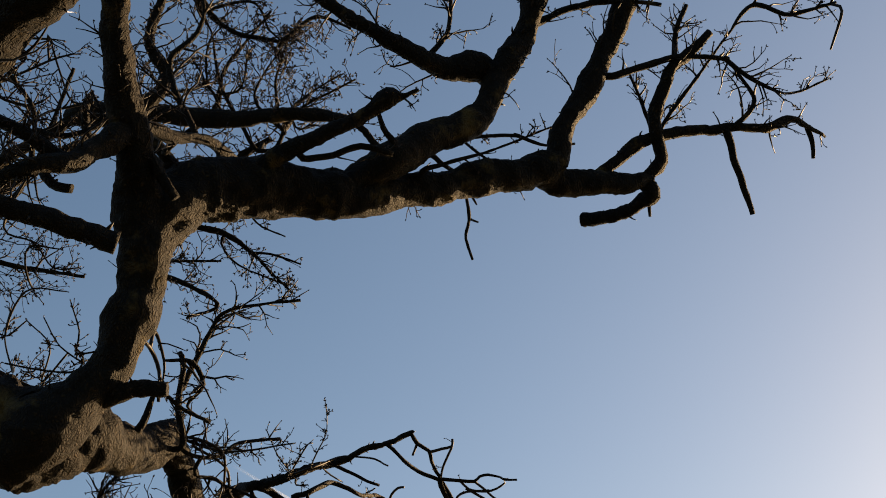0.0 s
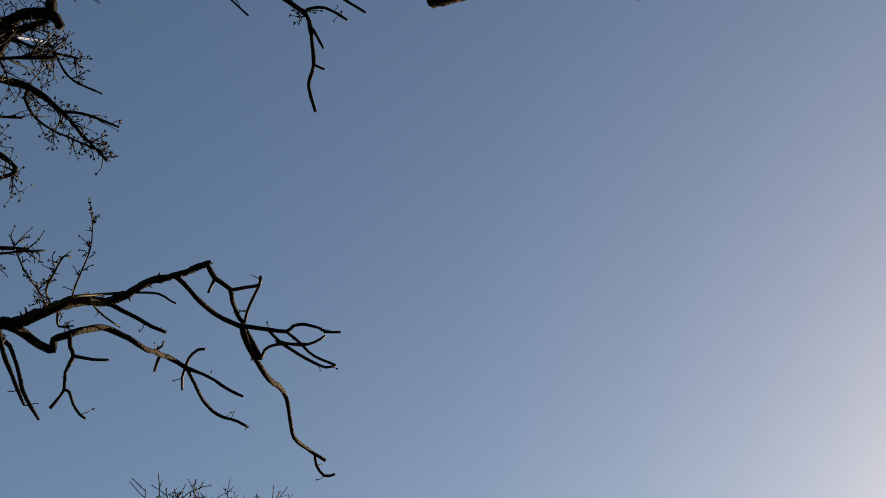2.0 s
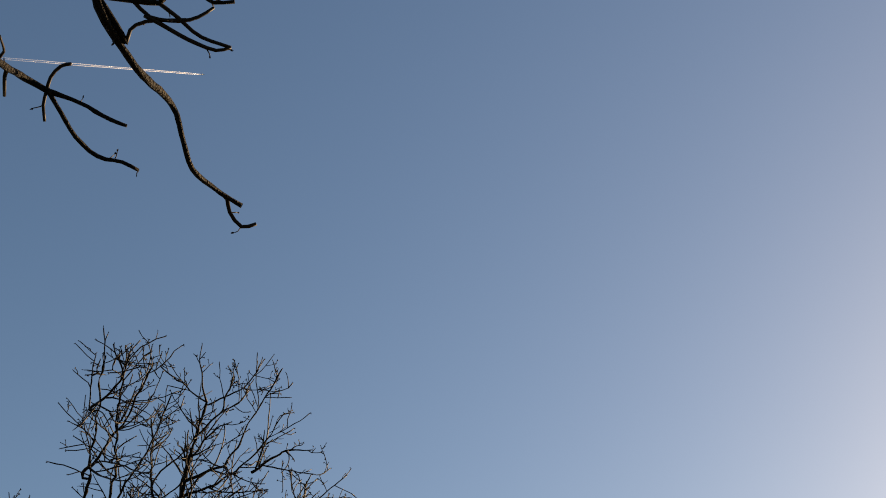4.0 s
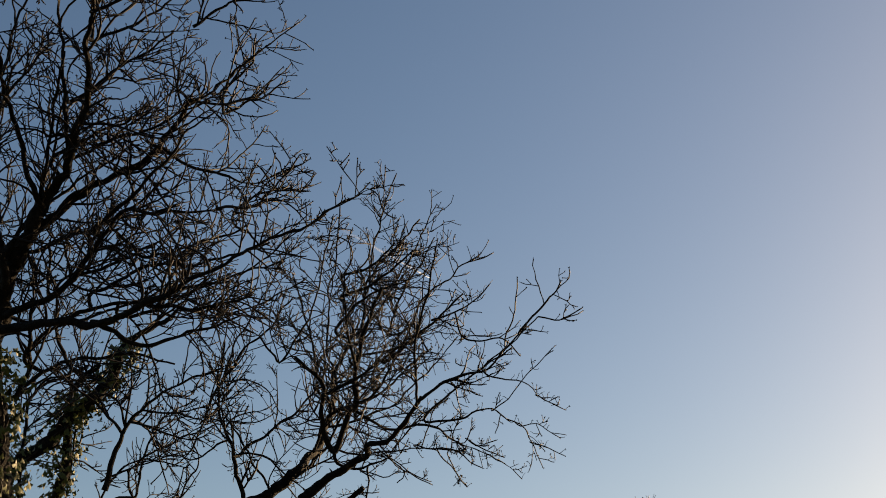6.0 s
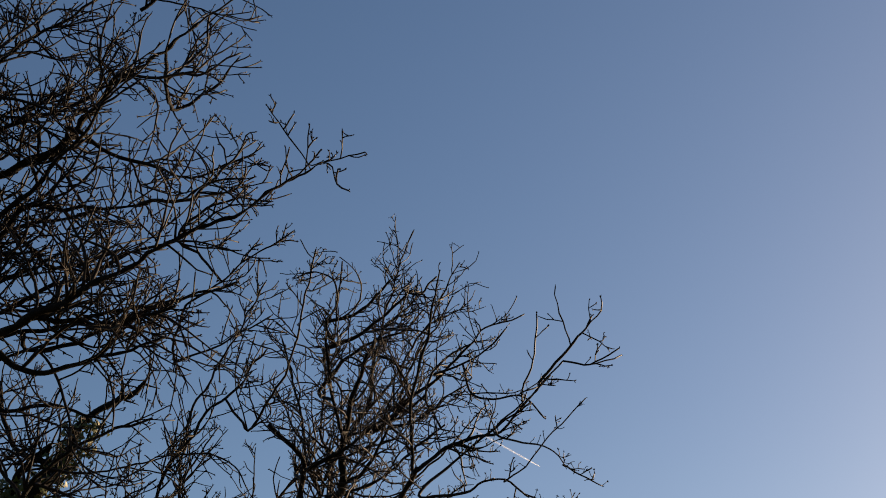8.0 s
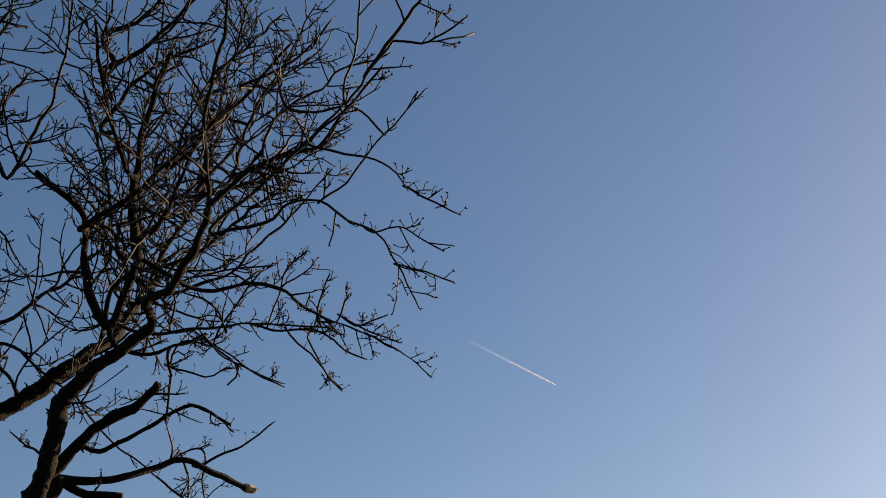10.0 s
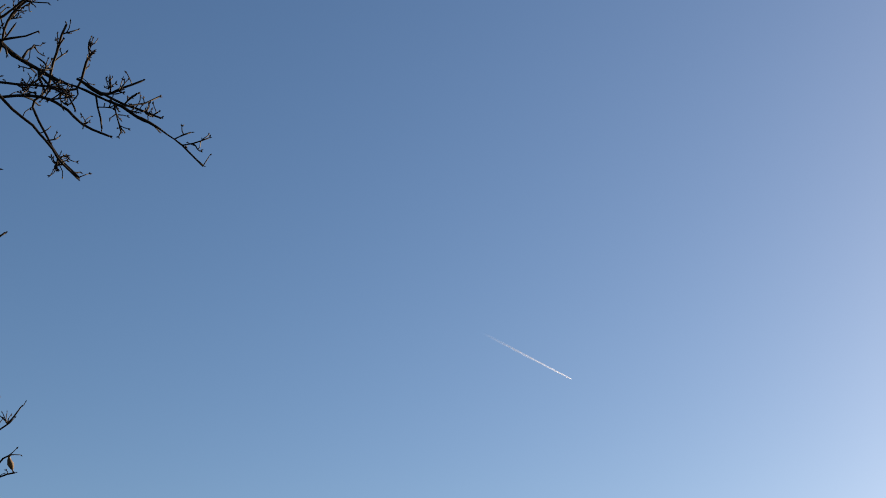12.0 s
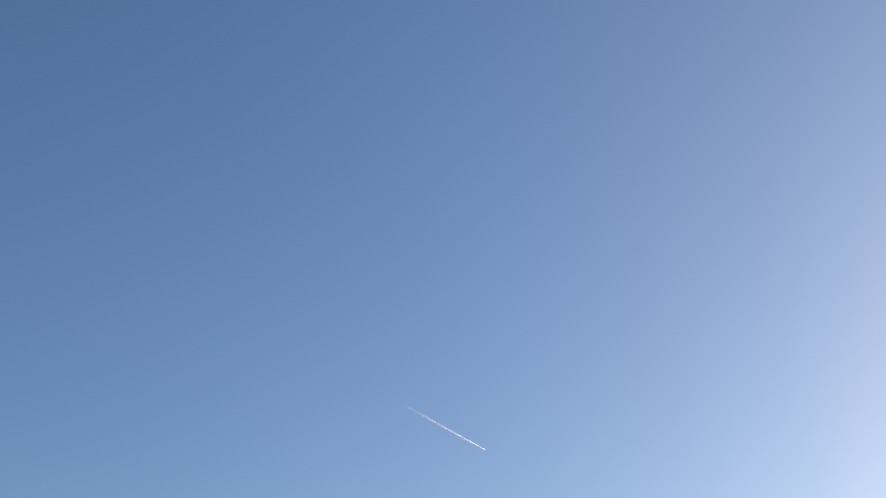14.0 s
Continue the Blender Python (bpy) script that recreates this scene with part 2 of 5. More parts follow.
class Tree:
    """A tree's base, its bark and what it has gathered of twigs and buds."""

    def __init__(self, name, label, bark, seed, bend, lift, far, many, long, knobs):
        self.root = tagged(new(name), label, "tree")
        self.bark, self.rng = bark, np.random.default_rng(seed)
        self.twigs, self.buds = Shell(), Shell()
        self.bend, self.lift, self.far = bend, lift, far  # crookedness, upward drift, coarseness
        self.many, self.long, self.knobs = many, long, knobs
        self.stout, self.fat = 0.0075 if far < 1.1 else 0.0085, 1.0  # girth of twigs and of buds
        self.slim, self.wander, self.girth = 0.0024 * far, 0.0, 1.0  # girth of fine shoots, sway and girth of limbs
        self.nodes, self.boughs = np.zeros((0, 4)), []

    def limb(self, k, twigs=0, length=0.3, start=0.1, name="limb", mat=None):
        k = np.array(k, float)
        if name == "limb":
            k[:, 3] = np.maximum(k[:, 3] * self.girth, np.minimum(k[:, 3], 0.006))
        if len(self.nodes):
            # grow out of the nearest wood there is already
            far = np.linalg.norm(self.nodes[:, :3] - k[0, :3], axis=1)
            i = int(far.argmin())
            if 0.3 * self.nodes[i, 3] < far[i] < 0.8:
                k = np.vstack([(*self.nodes[i, :3], min(k[0, 3], self.nodes[i, 3])), k])
        big = k[:, 3].max()
        line = curve_through(k, 0.022 if big > 0.05 else 0.04)
        p, r = line[:, :3].copy(), line[:, 3].copy()
        seed = self.rng.uniform(0, 50, 3)
        for i in range(1, len(p) - 1):
            fade = min(1, i / 4, (len(p) - 1 - i) / 4)
            q = Vector(p[i] * 5 + seed)
            p[i] += np.array(noise.noise_vector(q)) * min(0.4 * r[i] + 0.004, 0.02) * fade
            p[i] += np.array(noise.noise_vector(Vector(p[i] * 2.6 + seed))) * self.wander * min(1, i / 9, (len(p) - 1 - i) / 9)
            p[i] += np.array(noise.noise_vector(Vector(p[i] * 8.5 - seed))) * self.wander * 0.4 * fade
            r[i] *= 1 + 0.12 * noise.noise(q * 0.9)
        self.nodes = np.vstack([self.nodes, np.column_stack([p, r])[::2]])
        sides = 36 if big > 0.12 else 20 if big > 0.06 else 14 if big > 0.03 else 8 if big > 0.012 else 6
        s = Shell()
        tube(s, p, r, sides, 1.0 if big > 0.03 else 0.35 if big > 0.012 else 0)
        ob = new(name, s.mesh(name, mat or (self.bark if big > 0.012 else TWIG_BARK)))
        ob.parent = self.root
        if k[-1, 3] < 0.007:
            self.tip(p[-1], p[-1] - p[-2])
        for _ in range(round(twigs * self.many)):
            u = start + (1 - start) * self.rng.random() ** 0.8
            i = min(int(u * (len(p) - 1)), len(p) - 2)
            size = self.long * length * self.rng.uniform(0.35, 1.4) * (1.2 - 0.82 * u)
            bough = Shell()
            self.twig(p[i], p[i + 1] - p[i], size, min(r[i] * 0.7, self.stout), 3 if size > 0.75 else 2, bough)
            self.boughs.append((size, bough, ob))
        if big > 0.03:
            self.spurs(p, r)
        elif big < 0.016:
            for i in range(2, len(p)):
                if self.rng.random() < self.knobs * 0.7:
                    self.knob(p[i], p[i] - p[i - 1])
        return ob

    def spurs(self, p, r):
        """Dead snags, knots and tufts of moss that roughen the outline of thick wood."""
        g = self.rng
        t, a, b = frames(p)
        for i in range(2, len(p) - 2):
            if g.random() < 0.22 and r[i] > 0.02:
                w = g.uniform(0, 6.28)
                out = a[i] * math.cos(w) + b[i] * math.sin(w) + t[i] * g.normal(0, 0.5)
                size = g.uniform(0.006, 0.028)
                line = np.array([p[i] + out * (r[i] * 0.85 + size * q) for q in (0, 0.8, 1.6)]) + g.normal(0, 0.003, (3, 3))
                tube(self.twigs, line, np.array((0.011, 0.007, 0.003)) * g.uniform(0.5, 1.2), 4)

    def knob(self, p, along):
        """A short crooked shoot that turns up and ends in fat buds."""
        g = self.rng
        way = along / (np.linalg.norm(along) + 1e-9) * 0.5 + g.normal(0, 0.6, 3) + np.array((0, 0, 0.25 + self.lift * 3))
        pts = [p]
        for i in range(3):
            way = way / (np.linalg.norm(way) + 1e-9) + g.normal(0, 0.3, 3) + np.array((0, 0, self.lift))
            pts.append(pts[-1] + way / np.linalg.norm(way) * g.uniform(0.008, 0.026))
        tube(self.twigs, np.array(pts), np.linspace(0.0032, 0.0024, 4) * self.far, 3)
        self.tip(pts[-1], way)

    def tip(self, p, way):
        way = way / (np.linalg.norm(way) + 1e-9)
        for _ in range(int(self.rng.integers(1, 4))):
            w = way + self.rng.normal(0, 0.45, 3)
            bud(self.buds, p, w / np.linalg.norm(w), self.rng.uniform(0.005, 0.008) * self.far * self.fat)

    def twig(self, p, along, length, r, level, shell=None):
        """A shoot that zigzags from node to node, bows, turns up at its end and sends side shoots out in turn."""
        g = self.rng
        shell = shell or self.twigs
        along = along / (np.linalg.norm(along) + 1e-9)
        out = g.normal(0, 1, 3)
        out -= along * (out @ along)
        out /= np.linalg.norm(out) + 1e-9
        spread = g.uniform(0.6, 1.25) if level > 1 else g.uniform(0.7, 1.1)
        way = along * math.cos(spread) + out * math.sin(spread) + np.array((0, 0, self.lift * g.uniform(0.2, 1.3)))
        way /= np.linalg.norm(way)
        n = max(3, int(length / (0.055 if level else 0.04)))
        step = length / n
        pts, ways = [p.copy()], [way]
        bow, turn, start = g.normal(0, 0.8 * self.bend, 3), g.uniform(2.2, 4.5), g.uniform(0, 6.28)
        zig = np.cross(way, g.normal(0, 1, 3))
        zig /= np.linalg.norm(zig) + 1e-9
        for i in range(n):
            way = way + g.normal(0, 0.55 * self.bend, 3) + bow * math.sin(start + turn * i / n) * 1.3
            way = way + zig * ((-1) ** i * 0.8 * self.bend) + np.array((0, 0, self.lift * (1.1 * (i / n) ** 1.5 + 0.02)))
            way /= np.linalg.norm(way)
            pts.append(pts[-1] + way * step * g.uniform(0.75, 1.25))
            ways.append(way)
        pts = np.array(pts)
        thin = max(self.slim * (1.0, 0.86, 0.78)[2 - min(level, 2)], r * 0.3)
        rr = np.linspace(max(r, thin), thin, n + 1) * g.uniform(0.88, 1.18, n + 1)
        tube(shell, pts, rr, 4 if r > 0.004 else 3)
        self.tip(pts[-1], ways[-1])
        if level > 0:
            for i in range(1, n):
                if g.random() < (0, 0.34, 0.46, 0.5)[level]:
                    fork = ways[i] + zig * (-1) ** i * 0.25
                    self.twig(pts[i], fork, length * g.uniform(0.18, 0.58) * (1.15 - 0.6 * i / n), max(rr[i] * 0.74, thin), level - 1, shell)
        for i in range(1, n):
            if g.random() < self.knobs:
                self.knob(pts[i], ways[i])
        if level == 0 and length > 0.05:
            for i in range(1, n, 2):
                w = ways[i] * 0.6 + g.normal(0, 0.5, 3)
                bud(self.buds, pts[i], w / np.linalg.norm(w), g.uniform(0.0032, 0.0052) * self.far)

    def finish(self):
        """The longest boughs become branches of their limbs, the rest one crown of fine growth."""
        self.boughs.sort(key=lambda b: -b[0])
        for length, shell, limb in self.boughs[:280]:
            new("branch", shell.mesh("branch", TWIG_BARK)).parent = limb
        for length, shell, limb in self.boughs[280:]:
            self.twigs.put(np.concatenate(shell.v), shell.f)
        for name, shell, mat, label in (("crown", self.twigs, TWIG_BARK, "bare brown winter twigs"), ("bud", self.buds, BUD, "small closed winter buds")):
            if shell.n:
                ob = new(name, shell.mesh(name, mat, name == "crown"))
                ob.parent = self.root
                tagged(ob, label, kind="stuff")


def part(name, shell, mat, parent, label=""):
    ob = new(name, shell.mesh(name, mat))
    ob.parent = parent
    if label:
        ob["label"] = label
    return ob


# ---- ground ----
def build_ground():
    bm = bmesh.new()
    xs = [-2500, -600, -200, -80, -40, -25, -16, -10, -6, -3, 0, 3, 6, 10, 16, 25, 40, 80, 200, 600, 2500]
    grid = [[bm.verts.new((x, y + 12, 0.0 if abs(x) < 2 else 0.1 * noise.noise(Vector((x * 0.2, y * 0.2, 0))) - 0.05)) for x in xs] for y in xs]
    for i in range(len(xs) - 1):
        for j in range(len(xs) - 1):
            bm.faces.new((grid[i][j], grid[i][j + 1], grid[i + 1][j + 1], grid[i + 1][j]))
    me = bpy.data.meshes.new("ground")
    bm.to_mesh(me)
    me.materials.append(GRASS)
    me.shade_smooth()
    tagged(new("ground", me), "short winter grass under bare trees", "ground", kind="structure")
    s = Shell()
    n = 40
    v, f = [], []
    for i in range(n):
        y = -8 + i * 1.3
        w = 0.9 + 0.15 * noise.noise(Vector((0, y * 0.6, 3)))
        v += [(-w, y, 0.02), (-w * 0.5, y, 0.035), (w * 0.5, y, 0.035), (w, y, 0.02)]
        if i:
            f += [(4 * i - 4 + j, 4 * i - 3 + j, 4 * i + 1 + j, 4 * i + j) for j in range(3)]
    s.put(v, f)
    me = s.mesh("path", PATH_SOIL)
    tagged(new("path", me), "trodden brown soil path through the grass", "path", kind="structure")


build_ground()


# ---- trees ----

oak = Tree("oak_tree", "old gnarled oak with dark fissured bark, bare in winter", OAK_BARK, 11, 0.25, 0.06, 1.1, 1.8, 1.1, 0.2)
oak.limb([(-5.4, 5.4, -0.1, 0.55), (-5.3, 5.35, 0.5, 0.44), (-5.15, 5.25, 2.8, 0.37), (-4.7, 5.15, 4.2, 0.31), (-4.25, 5.22, 4.75, 0.26), (-3.7, 5.38, 4.95, 0.22)], 0, 0.3, 0.1, "trunk")
oak.limb([(-3.58, 5.27, 4.83, 0.207), (-3.38, 5.28, 5.02, 0.132), (-3.26, 5.30, 5.19, 0.120), (-3.14, 5.24, 5.48, 0.132), (-3.07, 5.14, 5.78, 0.142), (-3.06, 4.97, 6.04, 0.128), (-3.02, 4.75, 6.23, 0.105), (-2.99, 4.48, 6.44, 0.089), (-2.88, 4.10, 6.67, 0.077), (-2.77, 3.76, 6.87, 0.070)], 14, 0.35, 0.55)
oak.limb([(-3.13, 5.23, 5.55, 0.093), (-3.07, 5.15, 5.77, 0.137), (-3.00, 5.13, 6.01, 0.171), (-2.89, 5.23, 6.23, 0.185), (-2.65, 5.40, 6.38, 0.189), (-2.35, 5.62, 6.45, 0.163), (-2.06, 5.82, 6.51, 0.121), (-1.74, 6.07, 6.69, 0.103), (-1.39, 6.29, 6.88, 0.109), (-1.00, 6.52, 7.06, 0.108)], 14, 0.35, 0.20)
oak.limb([(-1.06, 6.51, 7.05, 0.119), (-0.93, 6.66, 7.03, 0.098), (-0.72, 6.77, 7.09, 0.080), (-0.54, 6.88, 7.12, 0.069), (-0.39, 6.97, 7.19, 0.046)], 0, 0.00, 0.10)
oak.limb([(-0.43, 6.97, 7.18, 0.050), (-0.31, 6.94, 7.32, 0.050), (-0.31, 6.85, 7.49, 0.043), (-0.27, 6.76, 7.67, 0.047), (-0.13, 6.67, 7.90, 0.043), (-0.00, 6.67, 8.02, 0.039), (0.16, 6.65, 8.15, 0.024)], 4, 0.30, 0.40)
oak.limb([(-2.17, 5.70, 6.46, 0.085), (-1.87, 5.75, 6.69, 0.114), (-1.71, 5.81, 6.86, 0.105), (-1.52, 5.91, 6.99, 0.096), (-1.35, 5.98, 7.14, 0.090), (-1.27, 6.00, 7.33, 0.088), (-1.19, 6.00, 7.54, 0.092), (-1.02, 5.97, 7.80, 0.082), (-0.86, 5.79, 8.25, 0.075)], 8, 0.35, 0.50)
oak.limb([(-1.25, 6.09, 7.54, 0.082), (-1.36, 5.95, 7.54, 0.107), (-1.50, 5.86, 7.47, 0.069), (-1.61, 5.75, 7.44, 0.062), (-1.69, 5.63, 7.44, 0.057), (-1.95, 5.39, 7.52, 0.046), (-2.19, 5.15, 7.61, 0.035)], 10, 0.40, 0.30)
oak.limb([(-0.96, 6.50, 7.10, 0.086), (-0.89, 6.46, 7.33, 0.072), (-0.79, 6.45, 7.52, 0.080), (-0.69, 6.46, 7.68, 0.088), (-0.56, 6.42, 7.92, 0.074), (-0.42, 6.36, 8.18, 0.082), (-0.26, 6.26, 8.52, 0.071)], 8, 0.40, 0.30)
oak.limb([(-0.74, 6.79, 7.14, 0.034), (-0.58, 6.82, 7.28, 0.042), (-0.39, 6.84, 7.44, 0.043), (-0.16, 6.93, 7.54, 0.039), (0.18, 7.07, 7.61, 0.036), (0.46, 7.19, 7.66, 0.032), (0.63, 7.26, 7.76, 0.024), (0.77, 7.40, 7.76, 0.016), (0.86, 7.52, 7.76, 0.010)], 6, 0.25, 0.50)
oak.limb([(0.17, 7.08, 7.58, 0.030), (0.20, 7.22, 7.41, 0.026), (0.23, 7.34, 7.26, 0.024), (0.26, 7.45, 7.12, 0.018)], 0, 0.00, 0.10)
oak.limb([(0.74, 7.44, 7.81, 0.022), (0.76, 7.52, 7.72, 0.018), (0.75, 7.58, 7.63, 0.014)], 0, 0.00, 0.10)
oak.limb([(-0.39, 7.03, 7.11, 0.058), (-0.57, 7.13, 7.08, 0.047), (-0.74, 7.20, 7.10, 0.047), (-0.90, 7.25, 7.15, 0.054)], 0, 0.00, 0.10)
oak.limb([(-0.41, 7.19, 7.23, 0.016), (-0.43, 7.23, 7.17, 0.014), (-0.44, 7.28, 7.11, 0.010)], 0, 0.00, 0.10)
oak.limb([(-2.48, 5.31, 6.44, 0.056), (-2.31, 5.29, 6.51, 0.053), (-2.13, 5.28, 6.57, 0.046), (-2.00, 5.27, 6.61, 0.043), (-1.84, 5.26, 6.66, 0.039), (-1.72, 5.24, 6.70, 0.059), (-1.64, 5.25, 6.71, 0.023), (-1.54, 5.24, 6.74, 0.007)], 3, 0.20, 0.30)
oak.limb([(-2.27, 5.35, 6.46, 0.023), (-2.10, 5.41, 6.50, 0.020), (-1.95, 5.45, 6.57, 0.020), (-1.78, 5.54, 6.55, 0.017)], 2, 0.20, 0.30)
oak.limb([(-1.79, 5.68, 6.71, 0.024), (-1.84, 5.57, 6.75, 0.017), (-1.85, 5.46, 6.81, 0.014)], 0, 0.00, 0.10)
oak.limb([(-3.08, 4.77, 6.44, 0.047), (-2.99, 5.05, 6.55, 0.039), (-2.87, 5.32, 6.70, 0.034), (-2.84, 5.60, 6.78, 0.042)], 5, 0.30, 0.10)
oak.limb([(-2.94, 4.81, 6.18, 0.040), (-2.89, 4.86, 6.09, 0.034), (-2.82, 4.94, 5.97, 0.025)], 0, 0.00, 0.10)
oak.limb([(-3.02, 4.67, 6.26, 0.080), (-3.10, 4.54, 6.06, 0.066), (-3.17, 4.41, 5.87, 0.055), (-3.28, 4.31, 5.79, 0.043), (-3.58, 4.24, 5.61, 0.039)], 8, 0.35, 0.30)
oak.limb([(-3.30, 4.53, 6.00, 0.042), (-3.39, 4.34, 6.06, 0.035), (-3.57, 4.14, 6.08, 0.032)], 6, 0.35, 0.20)
oak.limb([(-3.34, 4.46, 5.90, 0.032), (-3.29, 4.48, 5.81, 0.026), (-3.17, 4.49, 5.76, 0.020)], 2, 0.20, 0.10)
oak.limb([(-3.48, 3.99, 5.47, 0.054), (-3.31, 4.16, 5.44, 0.057), (-3.10, 4.34, 5.42, 0.055), (-2.87, 4.53, 5.38, 0.053)], 3, 0.30, 0.10)
oak.limb([(-2.56, 2.75, 4.89, 0.121), (-2.27, 2.64, 4.89, 0.107), (-1.94, 2.49, 4.94, 0.094)], 4, 0.30, 0.10)
oak.limb([(-3.80, 5.40, 4.83, 0.257), (-3.63, 5.65, 5.00, 0.212), (-3.57, 5.93, 5.06, 0.154), (-3.65, 6.40, 5.27, 0.135), (-3.64, 6.80, 5.58, 0.114)], 6, 0.20, 0.20)
oak.limb([(-3.29, 5.35, 5.02, 0.058), (-3.13, 5.36, 5.06, 0.045), (-2.96, 5.41, 5.06, 0.037)], 1, 0.20, 0.10)
oak.limb([(-3.70, 6.85, 5.60, 0.100), (-3.75, 7.14, 5.55, 0.106), (-3.80, 7.46, 5.46, 0.098), (-3.83, 7.75, 5.40, 0.090), (-3.87, 7.98, 5.42, 0.055)], 6, 0.30, 0.10)
oak.limb([(-3.96, 8.03, 5.49, 0.079), (-3.90, 8.14, 5.71, 0.062), (-3.82, 8.28, 5.89, 0.054), (-3.57, 7.98, 5.76, 0.036), (-3.49, 8.03, 5.79, 0.035), (-3.31, 7.94, 5.77, 0.033), (-3.17, 7.91, 5.79, 0.030), (-3.08, 7.99, 5.86, 0.029), (-3.00, 8.12, 5.93, 0.026), (-2.91, 8.09, 5.94, 0.025), (-2.75, 8.04, 5.98, 0.022), (-2.56, 8.02, 5.99, 0.020), (-2.45, 8.04, 6.04, 0.019), (-2.36, 8.04, 6.08, 0.016)], 1, 0.10, 0.20)
oak.limb([(-2.38, 8.05, 6.06, 0.015), (-2.36, 8.11, 6.02, 0.015), (-2.29, 8.19, 5.99, 0.014), (-2.28, 8.23, 5.94, 0.014), (-2.29, 8.31, 5.93, 0.014), (-2.27, 8.36, 5.88, 0.014), (-2.25, 8.39, 5.86, 0.013)], 0, 0.00, 0.20)
oak.limb([(-2.28, 8.20, 5.98, 0.012), (-2.20, 8.23, 6.01, 0.011), (-2.13, 8.25, 6.03, 0.011), (-2.12, 8.23, 6.08, 0.010)], 0, 0.00, 0.20)
oak.limb([(-2.13, 8.25, 6.02, 0.010), (-2.18, 8.29, 5.96, 0.010), (-2.22, 8.34, 5.92, 0.010), (-2.25, 8.39, 5.86, 0.010)], 0, 0.00, 0.20)
oak.limb([(-2.36, 8.12, 6.01, 0.010), (-2.38, 8.14, 5.98, 0.009), (-2.40, 8.15, 5.94, 0.008)], 0, 0.00, 0.20)
oak.limb([(-2.55, 8.03, 5.98, 0.015), (-2.46, 8.12, 5.90, 0.015), (-2.39, 8.27, 5.87, 0.016), (-2.29, 8.38, 5.85, 0.016), (-2.25, 8.40, 5.84, 0.017)], 0, 0.00, 0.20)
oak.limb([(-2.26, 8.39, 5.85, 0.020), (-2.24, 8.46, 5.76, 0.019), (-2.21, 8.62, 5.70, 0.018), (-2.19, 8.73, 5.68, 0.017), (-2.17, 9.00, 5.74, 0.016), (-2.15, 9.05, 5.67, 0.014), (-2.17, 9.26, 5.57, 0.013), (-2.11, 9.46, 5.57, 0.012), (-2.04, 9.55, 5.55, 0.011)], 0, 0.00, 0.20)
oak.limb([(-2.10, 9.51, 5.57, 0.011), (-2.10, 9.55, 5.52, 0.010), (-2.06, 9.61, 5.47, 0.010), (-1.99, 9.62, 5.48, 0.009)], 0, 0.00, 0.20)
oak.limb([(-2.25, 8.40, 5.84, 0.015), (-2.21, 8.50, 5.77, 0.014), (-2.19, 8.57, 5.72, 0.013)], 0, 0.00, 0.20)
oak.limb([(-2.24, 8.40, 5.85, 0.013), (-2.12, 8.46, 5.85, 0.013), (-2.02, 8.51, 5.85, 0.012), (-1.98, 8.50, 5.88, 0.011), (-1.92, 8.52, 5.90, 0.010), (-1.84, 8.56, 5.89, 0.009), (-1.81, 8.59, 5.88, 0.008), (-1.72, 8.61, 5.88, 0.007)], 0, 0.00, 0.20)
oak.limb([(-2.12, 8.46, 5.85, 0.010), (-2.07, 8.53, 5.81, 0.009), (-1.96, 8.58, 5.80, 0.009), (-1.88, 8.60, 5.82, 0.008), (-1.81, 8.60, 5.86, 0.007)], 0, 0.00, 0.20)
oak.limb([(-2.09, 8.52, 5.81, 0.010), (-2.00, 8.59, 5.77, 0.009), (-1.91, 8.66, 5.73, 0.009), (-1.83, 8.70, 5.70, 0.008), (-1.77, 8.72, 5.72, 0.007)], 0, 0.00, 0.20)
oak.limb([(-2.19, 8.57, 5.72, 0.010), (-2.16, 8.54, 5.76, 0.009), (-2.09, 8.54, 5.79, 0.009), (-1.93, 8.59, 5.81, 0.008)], 0, 0.00, 0.20)
oak.limb([(-2.02, 8.51, 5.85, 0.010), (-1.96, 8.57, 5.81, 0.009), (-1.88, 8.66, 5.76, 0.009), (-1.77, 8.72, 5.72, 0.008)], 0, 0.00, 0.20)
oak.limb([(-3.51, 8.00, 5.75, 0.029), (-3.47, 8.10, 5.76, 0.028), (-3.39, 8.14, 5.70, 0.026), (-3.28, 8.11, 5.63, 0.025), (-3.29, 8.12, 5.71, 0.023), (-3.16, 8.05, 5.69, 0.022), (-3.10, 8.17, 5.80, 0.021), (-3.07, 8.30, 5.88, 0.020), (-2.98, 8.40, 5.87, 0.018), (-2.91, 8.54, 5.86, 0.017), (-2.91, 8.89, 6.02, 0.016), (-2.83, 8.97, 5.99, 0.014)], 0, 0.00, 0.20)
oak.limb([(-2.83, 8.97, 5.99, 0.013), (-2.70, 9.06, 5.96, 0.011), (-2.60, 9.12, 5.90, 0.010), (-2.50, 9.18, 5.86, 0.009)], 0, 0.00, 0.20)
oak.limb([(-2.82, 8.97, 5.99, 0.013), (-2.78, 9.09, 5.89, 0.012), (-2.76, 9.17, 5.85, 0.011), (-2.70, 9.29, 5.81, 0.011), (-2.58, 9.32, 5.77, 0.010), (-2.52, 9.38, 5.75, 0.009)], 0, 0.00, 0.20)
oak.limb([(-2.83, 8.97, 5.99, 0.011), (-2.80, 8.94, 6.04, 0.010), (-2.74, 8.92, 6.08, 0.010), (-2.69, 8.92, 6.08, 0.009)], 0, 0.00, 0.20)
oak.limb([(-2.83, 8.97, 5.99, 0.010), (-2.86, 9.01, 5.94, 0.009), (-2.87, 9.06, 5.88, 0.008)], 0, 0.00, 0.20)
